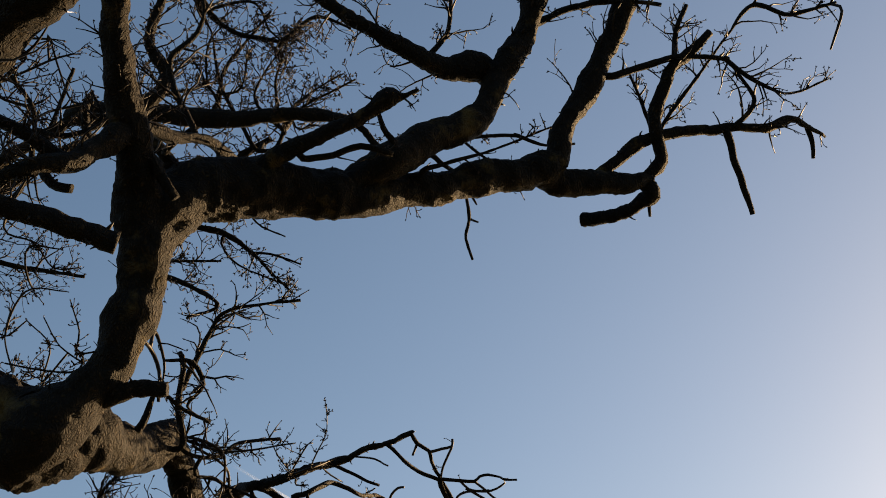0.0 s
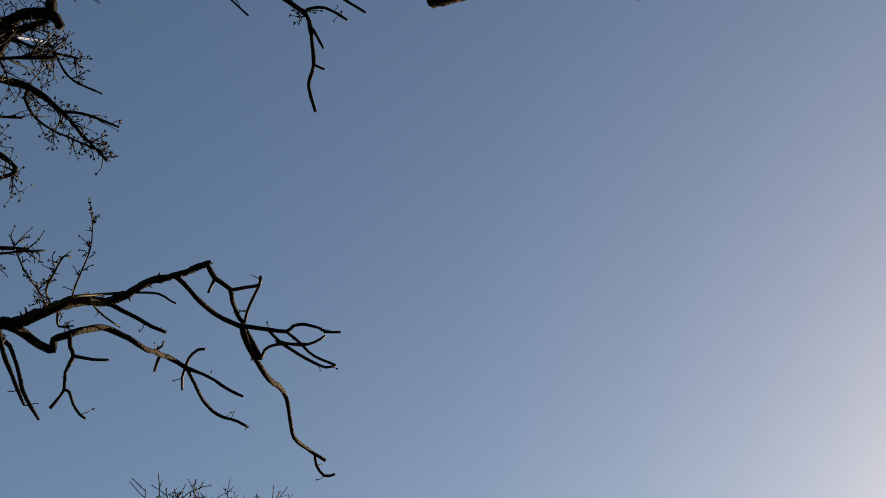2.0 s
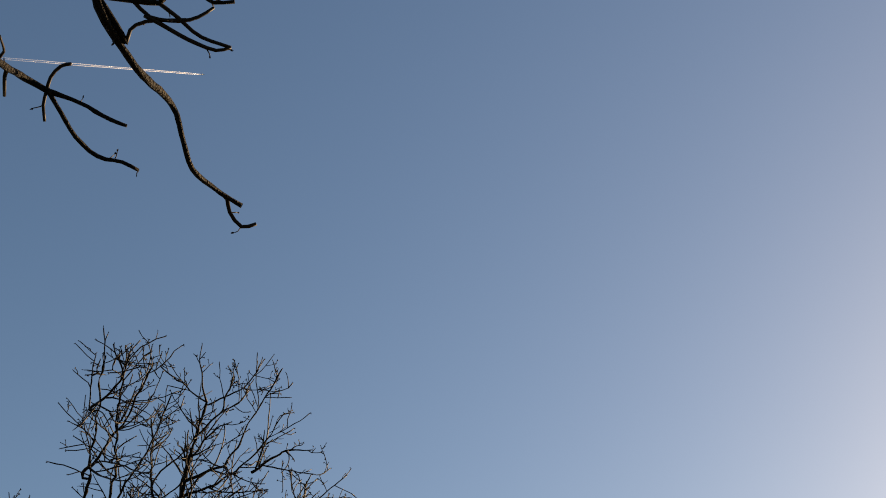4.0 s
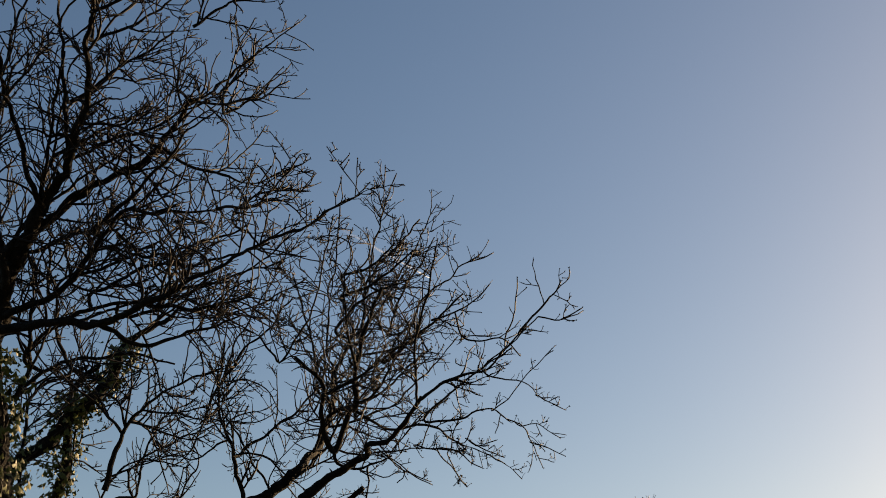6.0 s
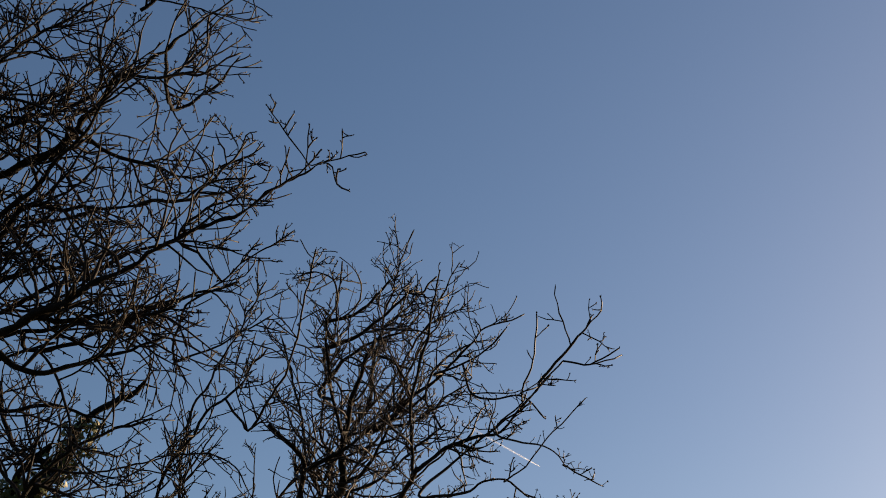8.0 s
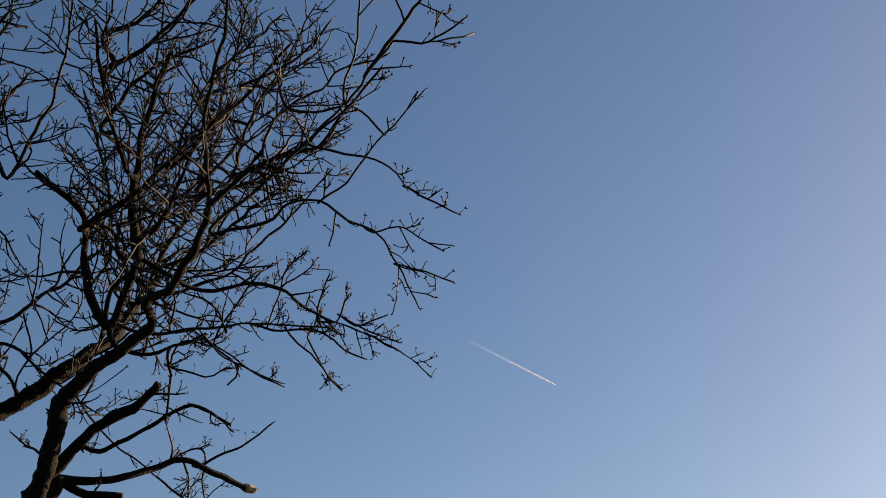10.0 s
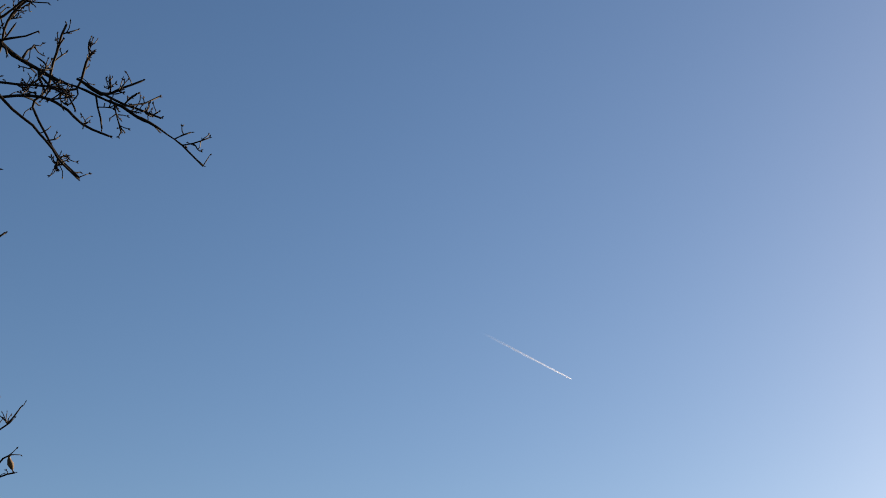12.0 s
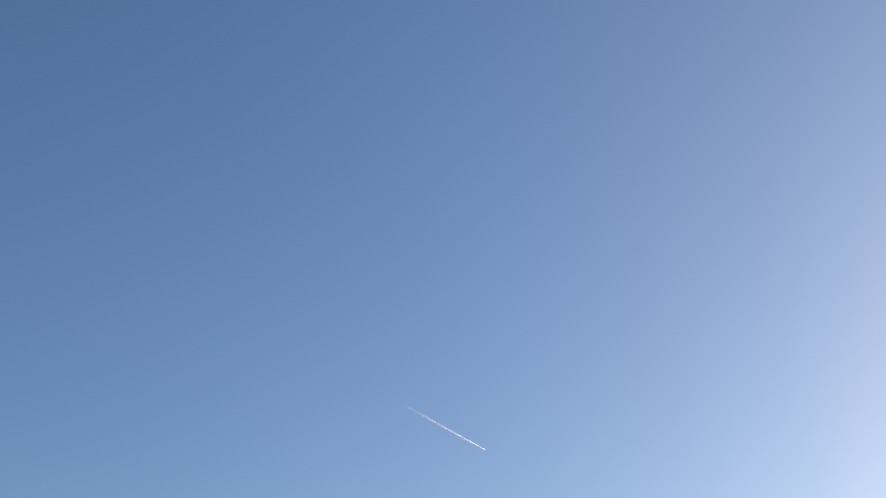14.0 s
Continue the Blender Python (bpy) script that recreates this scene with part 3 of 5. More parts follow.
oak.limb([(-2.92, 8.77, 5.97, 0.011), (-2.95, 8.80, 5.95, 0.010), (-3.01, 8.91, 5.95, 0.009)], 0, 0.00, 0.20)
oak.limb([(-2.93, 8.70, 5.96, 0.009), (-2.87, 8.66, 5.96, 0.007), (-2.80, 8.52, 5.90, 0.005)], 0, 0.00, 0.20)
oak.limb([(-3.00, 8.12, 5.93, 0.015), (-2.89, 8.21, 5.89, 0.013), (-2.78, 8.28, 5.84, 0.012), (-2.71, 8.34, 5.83, 0.011)], 0, 0.00, 0.20)
oak.limb([(-3.22, 7.89, 5.77, 0.010), (-3.04, 7.79, 5.75, 0.009), (-2.95, 8.08, 5.96, 0.009), (-2.82, 8.08, 5.95, 0.008), (-2.66, 8.05, 5.90, 0.008), (-2.60, 8.09, 5.87, 0.007), (-2.57, 8.11, 5.86, 0.007)], 0, 0.00, 0.20)
oak.limb([(-3.06, 8.06, 5.89, 0.007), (-3.03, 8.17, 5.87, 0.006), (-2.98, 8.27, 5.86, 0.005)], 0, 0.00, 0.20)
oak.limb([(-3.16, 8.05, 5.68, 0.015), (-3.14, 8.05, 5.59, 0.013), (-3.11, 8.05, 5.53, 0.012), (-3.16, 8.08, 5.45, 0.011), (-3.17, 8.12, 5.36, 0.009), (-3.26, 8.17, 5.28, 0.008)], 0, 0.00, 0.20)
oak.limb([(-3.17, 8.12, 5.36, 0.009), (-3.14, 8.13, 5.35, 0.009), (-3.13, 8.18, 5.30, 0.008), (-3.10, 8.22, 5.25, 0.008), (-3.07, 8.24, 5.23, 0.007)], 0, 0.00, 0.20)
oak.limb([(-3.11, 8.05, 5.53, 0.011), (-3.02, 8.10, 5.53, 0.009), (-2.94, 8.14, 5.54, 0.008)], 0, 0.00, 0.20)
oak.limb([(-3.57, 8.02, 5.69, 0.016), (-3.53, 8.05, 5.65, 0.015), (-3.46, 8.08, 5.52, 0.013), (-3.40, 8.08, 5.36, 0.012), (-3.36, 8.14, 5.28, 0.011), (-3.33, 8.20, 5.23, 0.009)], 0, 0.00, 0.20)
oak.limb([(-3.23, 7.89, 5.76, 0.006), (-3.13, 7.54, 5.65, 0.005), (-3.15, 7.43, 5.68, 0.005), (-3.19, 7.29, 5.81, 0.004)], 7, 0.08, 0.20)
oak.limb([(-3.22, 7.88, 5.77, 0.007), (-3.09, 7.58, 5.66, 0.006), (-3.01, 7.49, 5.69, 0.006), (-2.93, 7.41, 5.73, 0.005), (-2.92, 7.47, 5.77, 0.005)], 5, 0.07, 0.20)
oak.limb([(-3.04, 7.78, 5.75, 0.006), (-2.94, 7.64, 5.81, 0.005), (-2.84, 7.51, 5.85, 0.004), (-2.81, 7.43, 5.94, 0.004), (-2.79, 7.32, 6.00, 0.003)], 8, 0.06, 0.20)
oak.limb([(-3.22, 7.96, 5.81, 0.008), (-3.28, 8.12, 5.80, 0.007), (-3.18, 8.10, 5.78, 0.005)], 3, 0.06, 0.20)
oak.limb([(-3.57, 7.39, 5.13, 0.037), (-3.82, 7.33, 5.06, 0.044), (-4.12, 7.27, 4.99, 0.044), (-4.28, 7.27, 4.89, 0.043), (-4.54, 7.26, 4.77, 0.040)], 12, 0.40, 0.10)
oak.limb([(-4.08, 7.23, 4.97, 0.037), (-4.20, 7.08, 5.04, 0.030), (-4.36, 6.88, 5.15, 0.026)], 8, 0.40, 0.10)
oak.limb([(-4.09, 7.24, 4.96, 0.027), (-4.07, 7.13, 5.11, 0.023), (-4.12, 7.03, 5.23, 0.017)], 5, 0.40, 0.10)
oak.limb([(-3.45, 6.59, 5.37, 0.022), (-3.44, 6.46, 5.59, 0.022), (-3.39, 6.35, 5.82, 0.019), (-3.41, 6.32, 5.90, 0.016)], 4, 0.30, 0.30)
oak.limb([(-3.43, 6.46, 5.71, 0.022), (-3.37, 6.44, 5.88, 0.019), (-3.25, 6.41, 6.09, 0.016), (-3.14, 6.42, 6.24, 0.012), (-2.72, 6.57, 6.34, 0.010)], 12, 0.30, 0.20)
oak.limb([(-3.28, 5.72, 5.55, 0.012), (-3.25, 5.81, 5.44, 0.012), (-3.28, 5.91, 5.30, 0.010)], 1, 0.20, 0.10)
oak.limb([(-3.43, 6.04, 5.25, 0.024), (-3.35, 6.01, 5.43, 0.015), (-3.25, 6.16, 5.38, 0.013), (-3.13, 6.30, 5.35, 0.012)], 2, 0.20, 0.10)
oak.limb([(-3.55, 6.86, 5.48, 0.015), (-3.44, 7.07, 5.53, 0.013), (-3.34, 7.19, 5.69, 0.012), (-3.13, 7.39, 5.79, 0.011)], 5, 0.25, 0.20)
oak.limb([(-3.53, 6.81, 5.56, 0.012), (-3.37, 7.01, 5.53, 0.010), (-3.43, 7.22, 5.40, 0.008)], 3, 0.20, 0.10)
oak.limb([(-3.56, 7.04, 5.41, 0.013), (-3.46, 7.25, 5.43, 0.012), (-3.41, 7.57, 5.28, 0.009)], 4, 0.20, 0.20)
oak.limb([(-3.17, 7.27, 5.26, 0.013), (-3.13, 7.41, 5.10, 0.012), (-3.06, 7.56, 4.92, 0.008)], 0, 0.00, 0.10)
oak.limb([(-3.06, 5.04, 7.10, 0.021), (-2.89, 5.01, 7.32, 0.016), (-2.85, 4.95, 7.54, 0.010), (-2.91, 4.85, 7.76, 0.005)], 10, 0.40, 0.10)
oak.limb([(-1.68, 5.69, 7.42, 0.022), (-1.50, 5.70, 7.63, 0.016), (-1.43, 5.59, 7.97, 0.011)], 8, 0.35, 0.10)
oak.limb([(-0.53, 6.50, 7.76, 0.027), (-0.28, 6.57, 7.87, 0.023), (-0.04, 6.65, 7.97, 0.020), (0.26, 6.79, 8.00, 0.016)], 8, 0.30, 0.20)
oak.limb([(0.24, 6.79, 8.00, 0.018), (0.46, 7.00, 7.90, 0.014), (0.65, 7.14, 7.90, 0.010), (0.93, 7.21, 8.03, 0.006)], 10, 0.25, 0.10)
oak.limb([(-0.98, 6.16, 8.06, 0.031), (-0.74, 6.19, 8.16, 0.025), (-0.47, 6.25, 8.23, 0.019), (-0.14, 6.38, 8.23, 0.014)], 8, 0.30, 0.10)
oak.limb([(-0.11, 6.73, 7.95, 0.024), (-0.08, 6.63, 8.18, 0.020), (0.03, 6.57, 8.38, 0.016)], 6, 0.30, 0.10)
oak.limb([(-0.30, 6.96, 7.58, 0.016), (0.05, 6.87, 7.99, 0.012), (0.29, 6.84, 8.29, 0.008)], 6, 0.30, 0.10)
oak.limb([(0.23, 7.06, 7.62, 0.020), (0.39, 7.04, 7.79, 0.016), (0.29, 6.91, 8.02, 0.012)], 4, 0.25, 0.10)
oak.limb([(0.48, 6.84, 8.52, 0.018), (0.75, 6.98, 8.51, 0.016), (1.09, 7.06, 8.62, 0.012)], 8, 0.35, 0.10)
oak.limb([(1.11, 7.03, 8.49, 0.012), (0.99, 7.17, 8.27, 0.008)], 0, 0.00, 0.10)
oak.limb([(-1.72, 5.94, 6.72, 0.018), (-1.58, 6.00, 6.81, 0.014), (-1.30, 6.08, 6.92, 0.009), (-0.92, 6.14, 7.08, 0.007)], 4, 0.25, 0.30)
oak.limb([(-0.33, 6.95, 7.58, 0.016), (-0.39, 6.81, 7.82, 0.012), (-0.44, 6.72, 8.02, 0.008)], 5, 0.25, 0.10)
oak.limb([(-3.66, 4.78, 6.22, 0.019), (-3.62, 4.64, 6.51, 0.014), (-3.76, 4.48, 6.75, 0.010)], 8, 0.35, 0.10)
oak.limb([(-3.46, 4.72, 6.38, 0.016), (-3.26, 4.76, 6.47, 0.013), (-3.31, 4.68, 6.65, 0.008)], 4, 0.30, 0.10)
oak.limb([(-3.51, 5.05, 6.60, 0.030), (-3.50, 4.92, 6.77, 0.027), (-3.44, 4.88, 6.84, 0.017)], 3, 0.25, 0.10)
oak.limb([(-3.30, 5.78, 5.70, 0.012), (-3.27, 5.89, 5.56, 0.008), (-3.31, 5.98, 5.43, 0.005)], 1, 0.20, 0.10)
oak.limb([(-3.15, 6.01, 5.61, 0.017), (-3.12, 6.13, 5.52, 0.014), (-3.25, 6.21, 5.43, 0.009), (-3.15, 6.33, 5.36, 0.005)], 6, 0.25, 0.10)
oak.limb([(-3.52, 6.87, 5.53, 0.011), (-3.39, 7.14, 5.48, 0.009), (-3.46, 7.38, 5.38, 0.008)], 5, 0.25, 0.10)
oak.limb([(-3.55, 6.84, 5.56, 0.011), (-3.37, 7.08, 5.57, 0.009), (-2.98, 7.28, 5.68, 0.006)], 8, 0.25, 0.10)
oak.limb([(-4.30, 7.05, 5.12, 0.015), (-4.20, 7.02, 5.37, 0.012), (-4.07, 7.06, 5.53, 0.007)], 8, 0.40, 0.10)
oak.limb([(-4.06, 7.23, 4.98, 0.015), (-3.99, 7.20, 5.21, 0.012), (-3.82, 7.40, 5.19, 0.007)], 8, 0.35, 0.10)
oak.limb([(-3.86, 7.26, 5.01, 0.015), (-3.69, 7.46, 4.99, 0.012), (-3.52, 7.66, 4.96, 0.009)], 8, 0.35, 0.10)
oak.limb([(-3.56, 5.47, 5.41, 0.006), (-3.55, 5.39, 5.51, 0.005), (-3.57, 5.28, 5.64, 0.004)], 5, 0.07, 0.20)
oak.limb([(-3.56, 5.50, 5.37, 0.006), (-3.67, 5.41, 5.44, 0.005), (-3.73, 5.29, 5.57, 0.004)], 5, 0.08, 0.20)
oak.limb([(-3.80, 5.50, 5.28, 0.006), (-3.72, 5.39, 5.44, 0.005), (-3.82, 5.27, 5.55, 0.004)], 5, 0.08, 0.20)
oak.limb([(-3.61, 5.52, 5.33, 0.007), (-3.75, 5.48, 5.33, 0.006), (-3.98, 5.38, 5.36, 0.005)], 3, 0.08, 0.20)
oak.limb([(-3.95, 5.29, 5.48, 0.007), (-3.83, 5.21, 5.71, 0.006), (-3.63, 5.31, 5.74, 0.004)], 5, 0.10, 0.20)
oak.limb([(-3.86, 4.93, 5.96, 0.007), (-3.73, 5.05, 5.92, 0.006), (-3.67, 5.19, 5.83, 0.005), (-3.54, 5.25, 5.85, 0.004)], 5, 0.10, 0.20)
oak.limb([(-3.78, 5.11, 5.77, 0.007), (-3.77, 5.07, 5.91, 0.006), (-3.62, 5.16, 5.93, 0.004)], 4, 0.10, 0.20)
oak.limb([(-3.45, 4.73, 6.21, 0.006), (-3.43, 4.62, 6.35, 0.004)], 4, 0.08, 0.20)
oak.limb([(-3.45, 4.73, 6.21, 0.006), (-3.32, 4.68, 6.32, 0.004)], 4, 0.08, 0.20)
oak.limb([(-4.16, 5.71, 5.53, 0.006), (-4.23, 5.66, 5.74, 0.005), (-4.20, 5.62, 5.95, 0.004)], 4, 0.10, 0.20)
oak.limb([(-3.90, 4.63, 6.81, 0.009), (-3.61, 4.64, 6.92, 0.008), (-3.46, 4.65, 6.95, 0.006)], 8, 0.20, 0.10)
oak.limb([(-3.59, 4.55, 7.04, 0.007), (-3.56, 4.68, 6.88, 0.006), (-3.52, 4.81, 6.73, 0.006), (-3.40, 4.85, 6.74, 0.005)], 8, 0.20, 0.10)
oak.limb([(-3.91, 4.68, 6.74, 0.009), (-3.75, 4.76, 6.71, 0.007), (-3.64, 4.76, 6.75, 0.005)], 6, 0.20, 0.10)
oak.limb([(-3.81, 4.82, 6.61, 0.009), (-3.66, 4.81, 6.68, 0.008), (-3.40, 4.85, 6.73, 0.008)], 5, 0.20, 0.10)
oak.limb([(-3.79, 4.50, 7.01, 0.008), (-3.73, 4.59, 6.93, 0.007), (-3.89, 4.62, 6.83, 0.005)], 8, 0.20, 0.10)
oak.finish()

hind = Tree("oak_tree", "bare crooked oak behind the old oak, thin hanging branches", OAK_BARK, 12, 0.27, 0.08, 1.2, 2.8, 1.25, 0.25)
hind.fat = 1.6
hind.limb([(-10.2, 9.9, -0.1, 0.4), (-9.9, 9.7, 4, 0.28), (-8.9, 9.3, 8.6, 0.13), (-7.0, 8.95, 10.15, 0.07), (-5.56, 8.8, 10.4, 0.05)], 0, 0.3, 0.1, "trunk")
hind.limb([(-9.0, 9.35, 8.1, 0.1), (-7.3, 8.6, 9.7, 0.07), (-5.85, 8.13, 10.04, 0.055)], 0, 0.3, 0.1, "trunk")
hind.limb([(-4.50, 7.00, 8.75, 0.060), (-4.27, 6.97, 8.95, 0.070), (-4.24, 6.92, 9.12, 0.052), (-4.34, 6.77, 9.37, 0.042), (-4.19, 6.62, 9.71, 0.036)], 8, 0.35, 0.30)
hind.limb([(-5.56, 8.80, 10.40, 0.076), (-5.31, 9.07, 10.11, 0.066), (-5.13, 9.24, 9.94, 0.056), (-4.83, 9.24, 10.01, 0.051), (-4.61, 9.30, 9.98, 0.046), (-4.54, 9.37, 9.91, 0.036)], 6, 0.35, 0.20)
hind.limb([(-4.61, 9.27, 10.02, 0.046), (-4.54, 9.15, 10.11, 0.041), (-4.22, 9.08, 10.18, 0.030)], 3, 0.30, 0.10)
hind.limb([(-4.97, 9.28, 9.92, 0.046), (-5.16, 9.44, 9.69, 0.046), (-5.29, 9.47, 9.61, 0.041), (-5.37, 9.33, 9.77, 0.036)], 3, 0.30, 0.10)
hind.limb([(-5.20, 9.51, 9.58, 0.036), (-4.94, 9.60, 9.53, 0.031), (-4.69, 9.76, 9.39, 0.023), (-4.50, 9.94, 9.20, 0.015), (-4.30, 10.14, 9.01, 0.010)], 8, 0.30, 0.20)
hind.limb([(-4.67, 9.80, 9.34, 0.015), (-4.42, 9.86, 9.32, 0.013), (-4.16, 9.98, 9.23, 0.008)], 1, 0.20, 0.10)
hind.limb([(-5.07, 9.29, 9.89, 0.020), (-4.82, 9.42, 9.79, 0.015), (-4.43, 9.56, 9.70, 0.010)], 6, 0.35, 0.30)
hind.limb([(-4.66, 9.43, 9.80, 0.013), (-4.54, 9.63, 9.58, 0.010), (-4.27, 9.78, 9.46, 0.008)], 1, 0.20, 0.10)
hind.limb([(-4.93, 9.68, 9.43, 0.013), (-4.79, 9.85, 9.25, 0.010), (-4.32, 10.09, 9.06, 0.008)], 5, 0.20, 0.30)
hind.limb([(-5.85, 8.13, 10.04, 0.110), (-5.07, 8.24, 9.97, 0.100), (-4.31, 8.38, 9.87, 0.085), (-3.64, 8.45, 9.84, 0.066), (-3.17, 8.56, 9.71, 0.042), (-2.96, 8.70, 9.49, 0.033)], 4, 0.40, 0.20)
hind.limb([(-2.96, 8.70, 9.49, 0.035), (-2.86, 8.76, 9.43, 0.028), (-2.55, 8.81, 9.44, 0.026), (-2.37, 8.94, 9.32, 0.021), (-2.23, 9.04, 9.23, 0.019), (-2.21, 9.14, 9.11, 0.016)], 2, 0.20, 0.50)
hind.limb([(-2.21, 9.12, 9.13, 0.016), (-2.22, 9.27, 8.89, 0.016), (-2.27, 9.34, 8.74, 0.014), (-2.23, 9.44, 8.56, 0.012)], 0, 0.00, 0.10)
hind.limb([(-2.22, 9.01, 9.27, 0.014), (-2.08, 9.03, 9.28, 0.012), (-1.92, 9.12, 9.20, 0.009)], 0, 0.00, 0.10)
hind.limb([(-2.20, 9.11, 9.15, 0.014), (-2.13, 9.22, 9.02, 0.009)], 0, 0.00, 0.10)
hind.limb([(-2.22, 9.28, 8.92, 0.012), (-2.14, 9.32, 8.89, 0.009)], 0, 0.00, 0.10)
hind.limb([(-2.86, 8.72, 9.48, 0.021), (-2.70, 8.72, 9.52, 0.019), (-2.55, 8.81, 9.44, 0.016)], 1, 0.20, 0.10)
hind.limb([(-2.56, 8.79, 9.46, 0.021), (-2.29, 8.83, 9.47, 0.021), (-2.03, 8.84, 9.52, 0.019), (-1.64, 8.92, 9.51, 0.016)], 1, 0.20, 0.10)
hind.limb([(-2.15, 8.84, 9.49, 0.014), (-1.99, 8.97, 9.36, 0.012), (-1.77, 9.11, 9.24, 0.009)], 0, 0.00, 0.10)
hind.limb([(-1.67, 8.91, 9.51, 0.019), (-1.43, 9.02, 9.43, 0.014), (-1.15, 9.07, 9.43, 0.012)], 0, 0.00, 0.10)
hind.limb([(-2.92, 8.80, 9.37, 0.012), (-2.82, 8.84, 9.34, 0.009), (-2.68, 8.96, 9.23, 0.009)], 0, 0.00, 0.10)
hind.limb([(-5.22, 8.86, 10.11, 0.031), (-4.72, 8.75, 10.43, 0.026), (-4.55, 8.55, 10.76, 0.020), (-4.02, 8.34, 11.22, 0.011)], 8, 0.40, 0.10)
hind.limb([(-4.32, 8.94, 9.98, 0.022), (-4.59, 8.57, 10.55, 0.017), (-4.63, 8.32, 11.03, 0.009)], 8, 0.35, 0.10)
hind.limb([(-4.11, 9.00, 9.98, 0.022), (-3.92, 8.92, 10.32, 0.017), (-3.30, 8.95, 10.66, 0.009)], 8, 0.35, 0.10)
hind.limb([(-4.03, 8.92, 10.12, 0.022), (-4.28, 8.72, 10.46, 0.014), (-3.96, 8.57, 10.94, 0.009)], 8, 0.35, 0.10)
hind.limb([(-4.69, 7.89, 11.25, 0.039), (-4.45, 8.26, 11.01, 0.028), (-3.96, 8.55, 10.96, 0.020)], 10, 0.40, 0.10)
hind.limb([(-3.90, 8.42, 10.82, 0.028), (-3.56, 8.43, 11.10, 0.020), (-3.27, 8.65, 11.08, 0.011)], 8, 0.35, 0.10)
hind.limb([(-7.19, 9.30, 8.15, 0.039), (-6.75, 9.67, 7.98, 0.028), (-6.14, 9.86, 8.12, 0.017)], 6, 0.40, 0.10)
hind.limb([(-7.10, 8.51, 9.22, 0.033), (-6.56, 8.50, 9.60, 0.025), (-5.94, 8.03, 10.61, 0.017)], 8, 0.50, 0.10)
hind.limb([(-7.13, 8.64, 9.04, 0.033), (-6.78, 8.92, 8.97, 0.025), (-6.15, 9.24, 8.93, 0.017)], 8, 0.50, 0.10)
hind.limb([(-5.46, 9.01, 9.89, 0.037), (-5.51, 9.12, 9.71, 0.032), (-5.19, 9.40, 9.47, 0.027)], 5, 0.35, 0.10)
hind.limb([(-5.38, 8.99, 9.93, 0.043), (-5.09, 9.20, 9.77, 0.035), (-4.61, 9.25, 9.88, 0.032)], 6, 0.35, 0.10)
hind.limb([(-5.69, 9.48, 9.19, 0.032), (-5.25, 9.75, 9.00, 0.024), (-5.01, 9.94, 8.84, 0.016), (-5.34, 9.92, 8.74, 0.011)], 10, 0.35, 0.10)
hind.limb([(-5.88, 9.46, 9.14, 0.027), (-5.48, 9.53, 9.20, 0.019), (-4.91, 9.69, 9.21, 0.011)], 10, 0.30, 0.10)
hind.limb([(-5.50, 8.38, 10.40, 0.017), (-5.17, 8.45, 10.44, 0.014), (-4.75, 8.50, 10.54, 0.011), (-4.82, 8.31, 10.74, 0.008)], 7, 0.30, 0.20)
hind.limb([(-4.59, 8.76, 10.27, 0.017), (-4.66, 8.60, 10.45, 0.017), (-4.71, 8.49, 10.57, 0.011), (-4.63, 8.28, 10.86, 0.011), (-4.45, 8.21, 11.01, 0.008)], 7, 0.30, 0.20)
hind.limb([(-4.66, 8.60, 10.45, 0.014), (-4.40, 8.63, 10.51, 0.011), (-4.27, 8.43, 10.81, 0.008)], 8, 0.30, 0.20)
hind.limb([(-4.09, 8.91, 10.28, 0.017), (-4.05, 8.68, 10.58, 0.014), (-3.96, 8.55, 10.79, 0.011), (-4.11, 8.41, 10.90, 0.008)], 8, 0.30, 0.20)
hind.limb([(-4.06, 8.92, 10.28, 0.011), (-3.77, 8.86, 10.47, 0.011), (-3.41, 8.83, 10.65, 0.008)], 8, 0.30, 0.20)
hind.limb([(-3.89, 9.04, 10.20, 0.011), (-3.58, 9.03, 10.33, 0.011), (-3.34, 9.13, 10.30, 0.008)], 7, 0.25, 0.20)
hind.limb([(-5.12, 8.39, 10.54, 0.014), (-4.98, 8.29, 10.71, 0.011), (-4.73, 8.39, 10.68, 0.008)], 6, 0.25, 0.20)
hind.limb([(-4.52, 8.09, 11.14, 0.019), (-4.14, 8.16, 11.19, 0.014), (-4.03, 8.37, 10.97, 0.008)], 7, 0.30, 0.20)
hind.limb([(-4.03, 8.37, 10.97, 0.011), (-3.84, 8.52, 10.87, 0.008), (-3.77, 8.36, 11.09, 0.008)], 6, 0.25, 0.20)
hind.finish()

tall = Tree("tree", "tall grey-barked bare tree with ivy on its trunk", ASH_BARK, 13, 0.17, 0.13, 1.12, 0.67, 1.75, 0.12)
tall.slim, tall.stout, tall.wander, tall.girth = 0.0043, 0.012, 0.06, 0.66
tall.limb([(-6.02, 15.87, -0.1, 0.32), (-5.97, 15.82, 1.5, 0.23), (-5.82, 15.67, 3.58, 0.135), (-5.72, 15.4, 4.3, 0.095), (-5.65, 15.22, 4.85, 0.055)], 0, 0.3, 0.1, "trunk")
tall.limb([(-8.21, 18.85, -0.1, 0.3), (-8.16, 18.85, 1.6, 0.2), (-8.06, 18.65, 3.92, 0.1), (-7.91, 18.55, 4.52, 0.065)], 0, 0.3, 0.1, "trunk")
tall.limb([(-8.16, 18.85, 1.5, 0.14), (-7.49, 18.88, 3.66, 0.07), (-7.39, 18.88, 4.46, 0.048)], 0, 0.3, 0.1, "trunk")
tall.limb([(-4.40, 16.62, 5.68, 0.013), (-4.06, 16.65, 5.94, 0.009), (-3.70, 16.70, 6.17, 0.008)], 16, 0.25, 0.10)
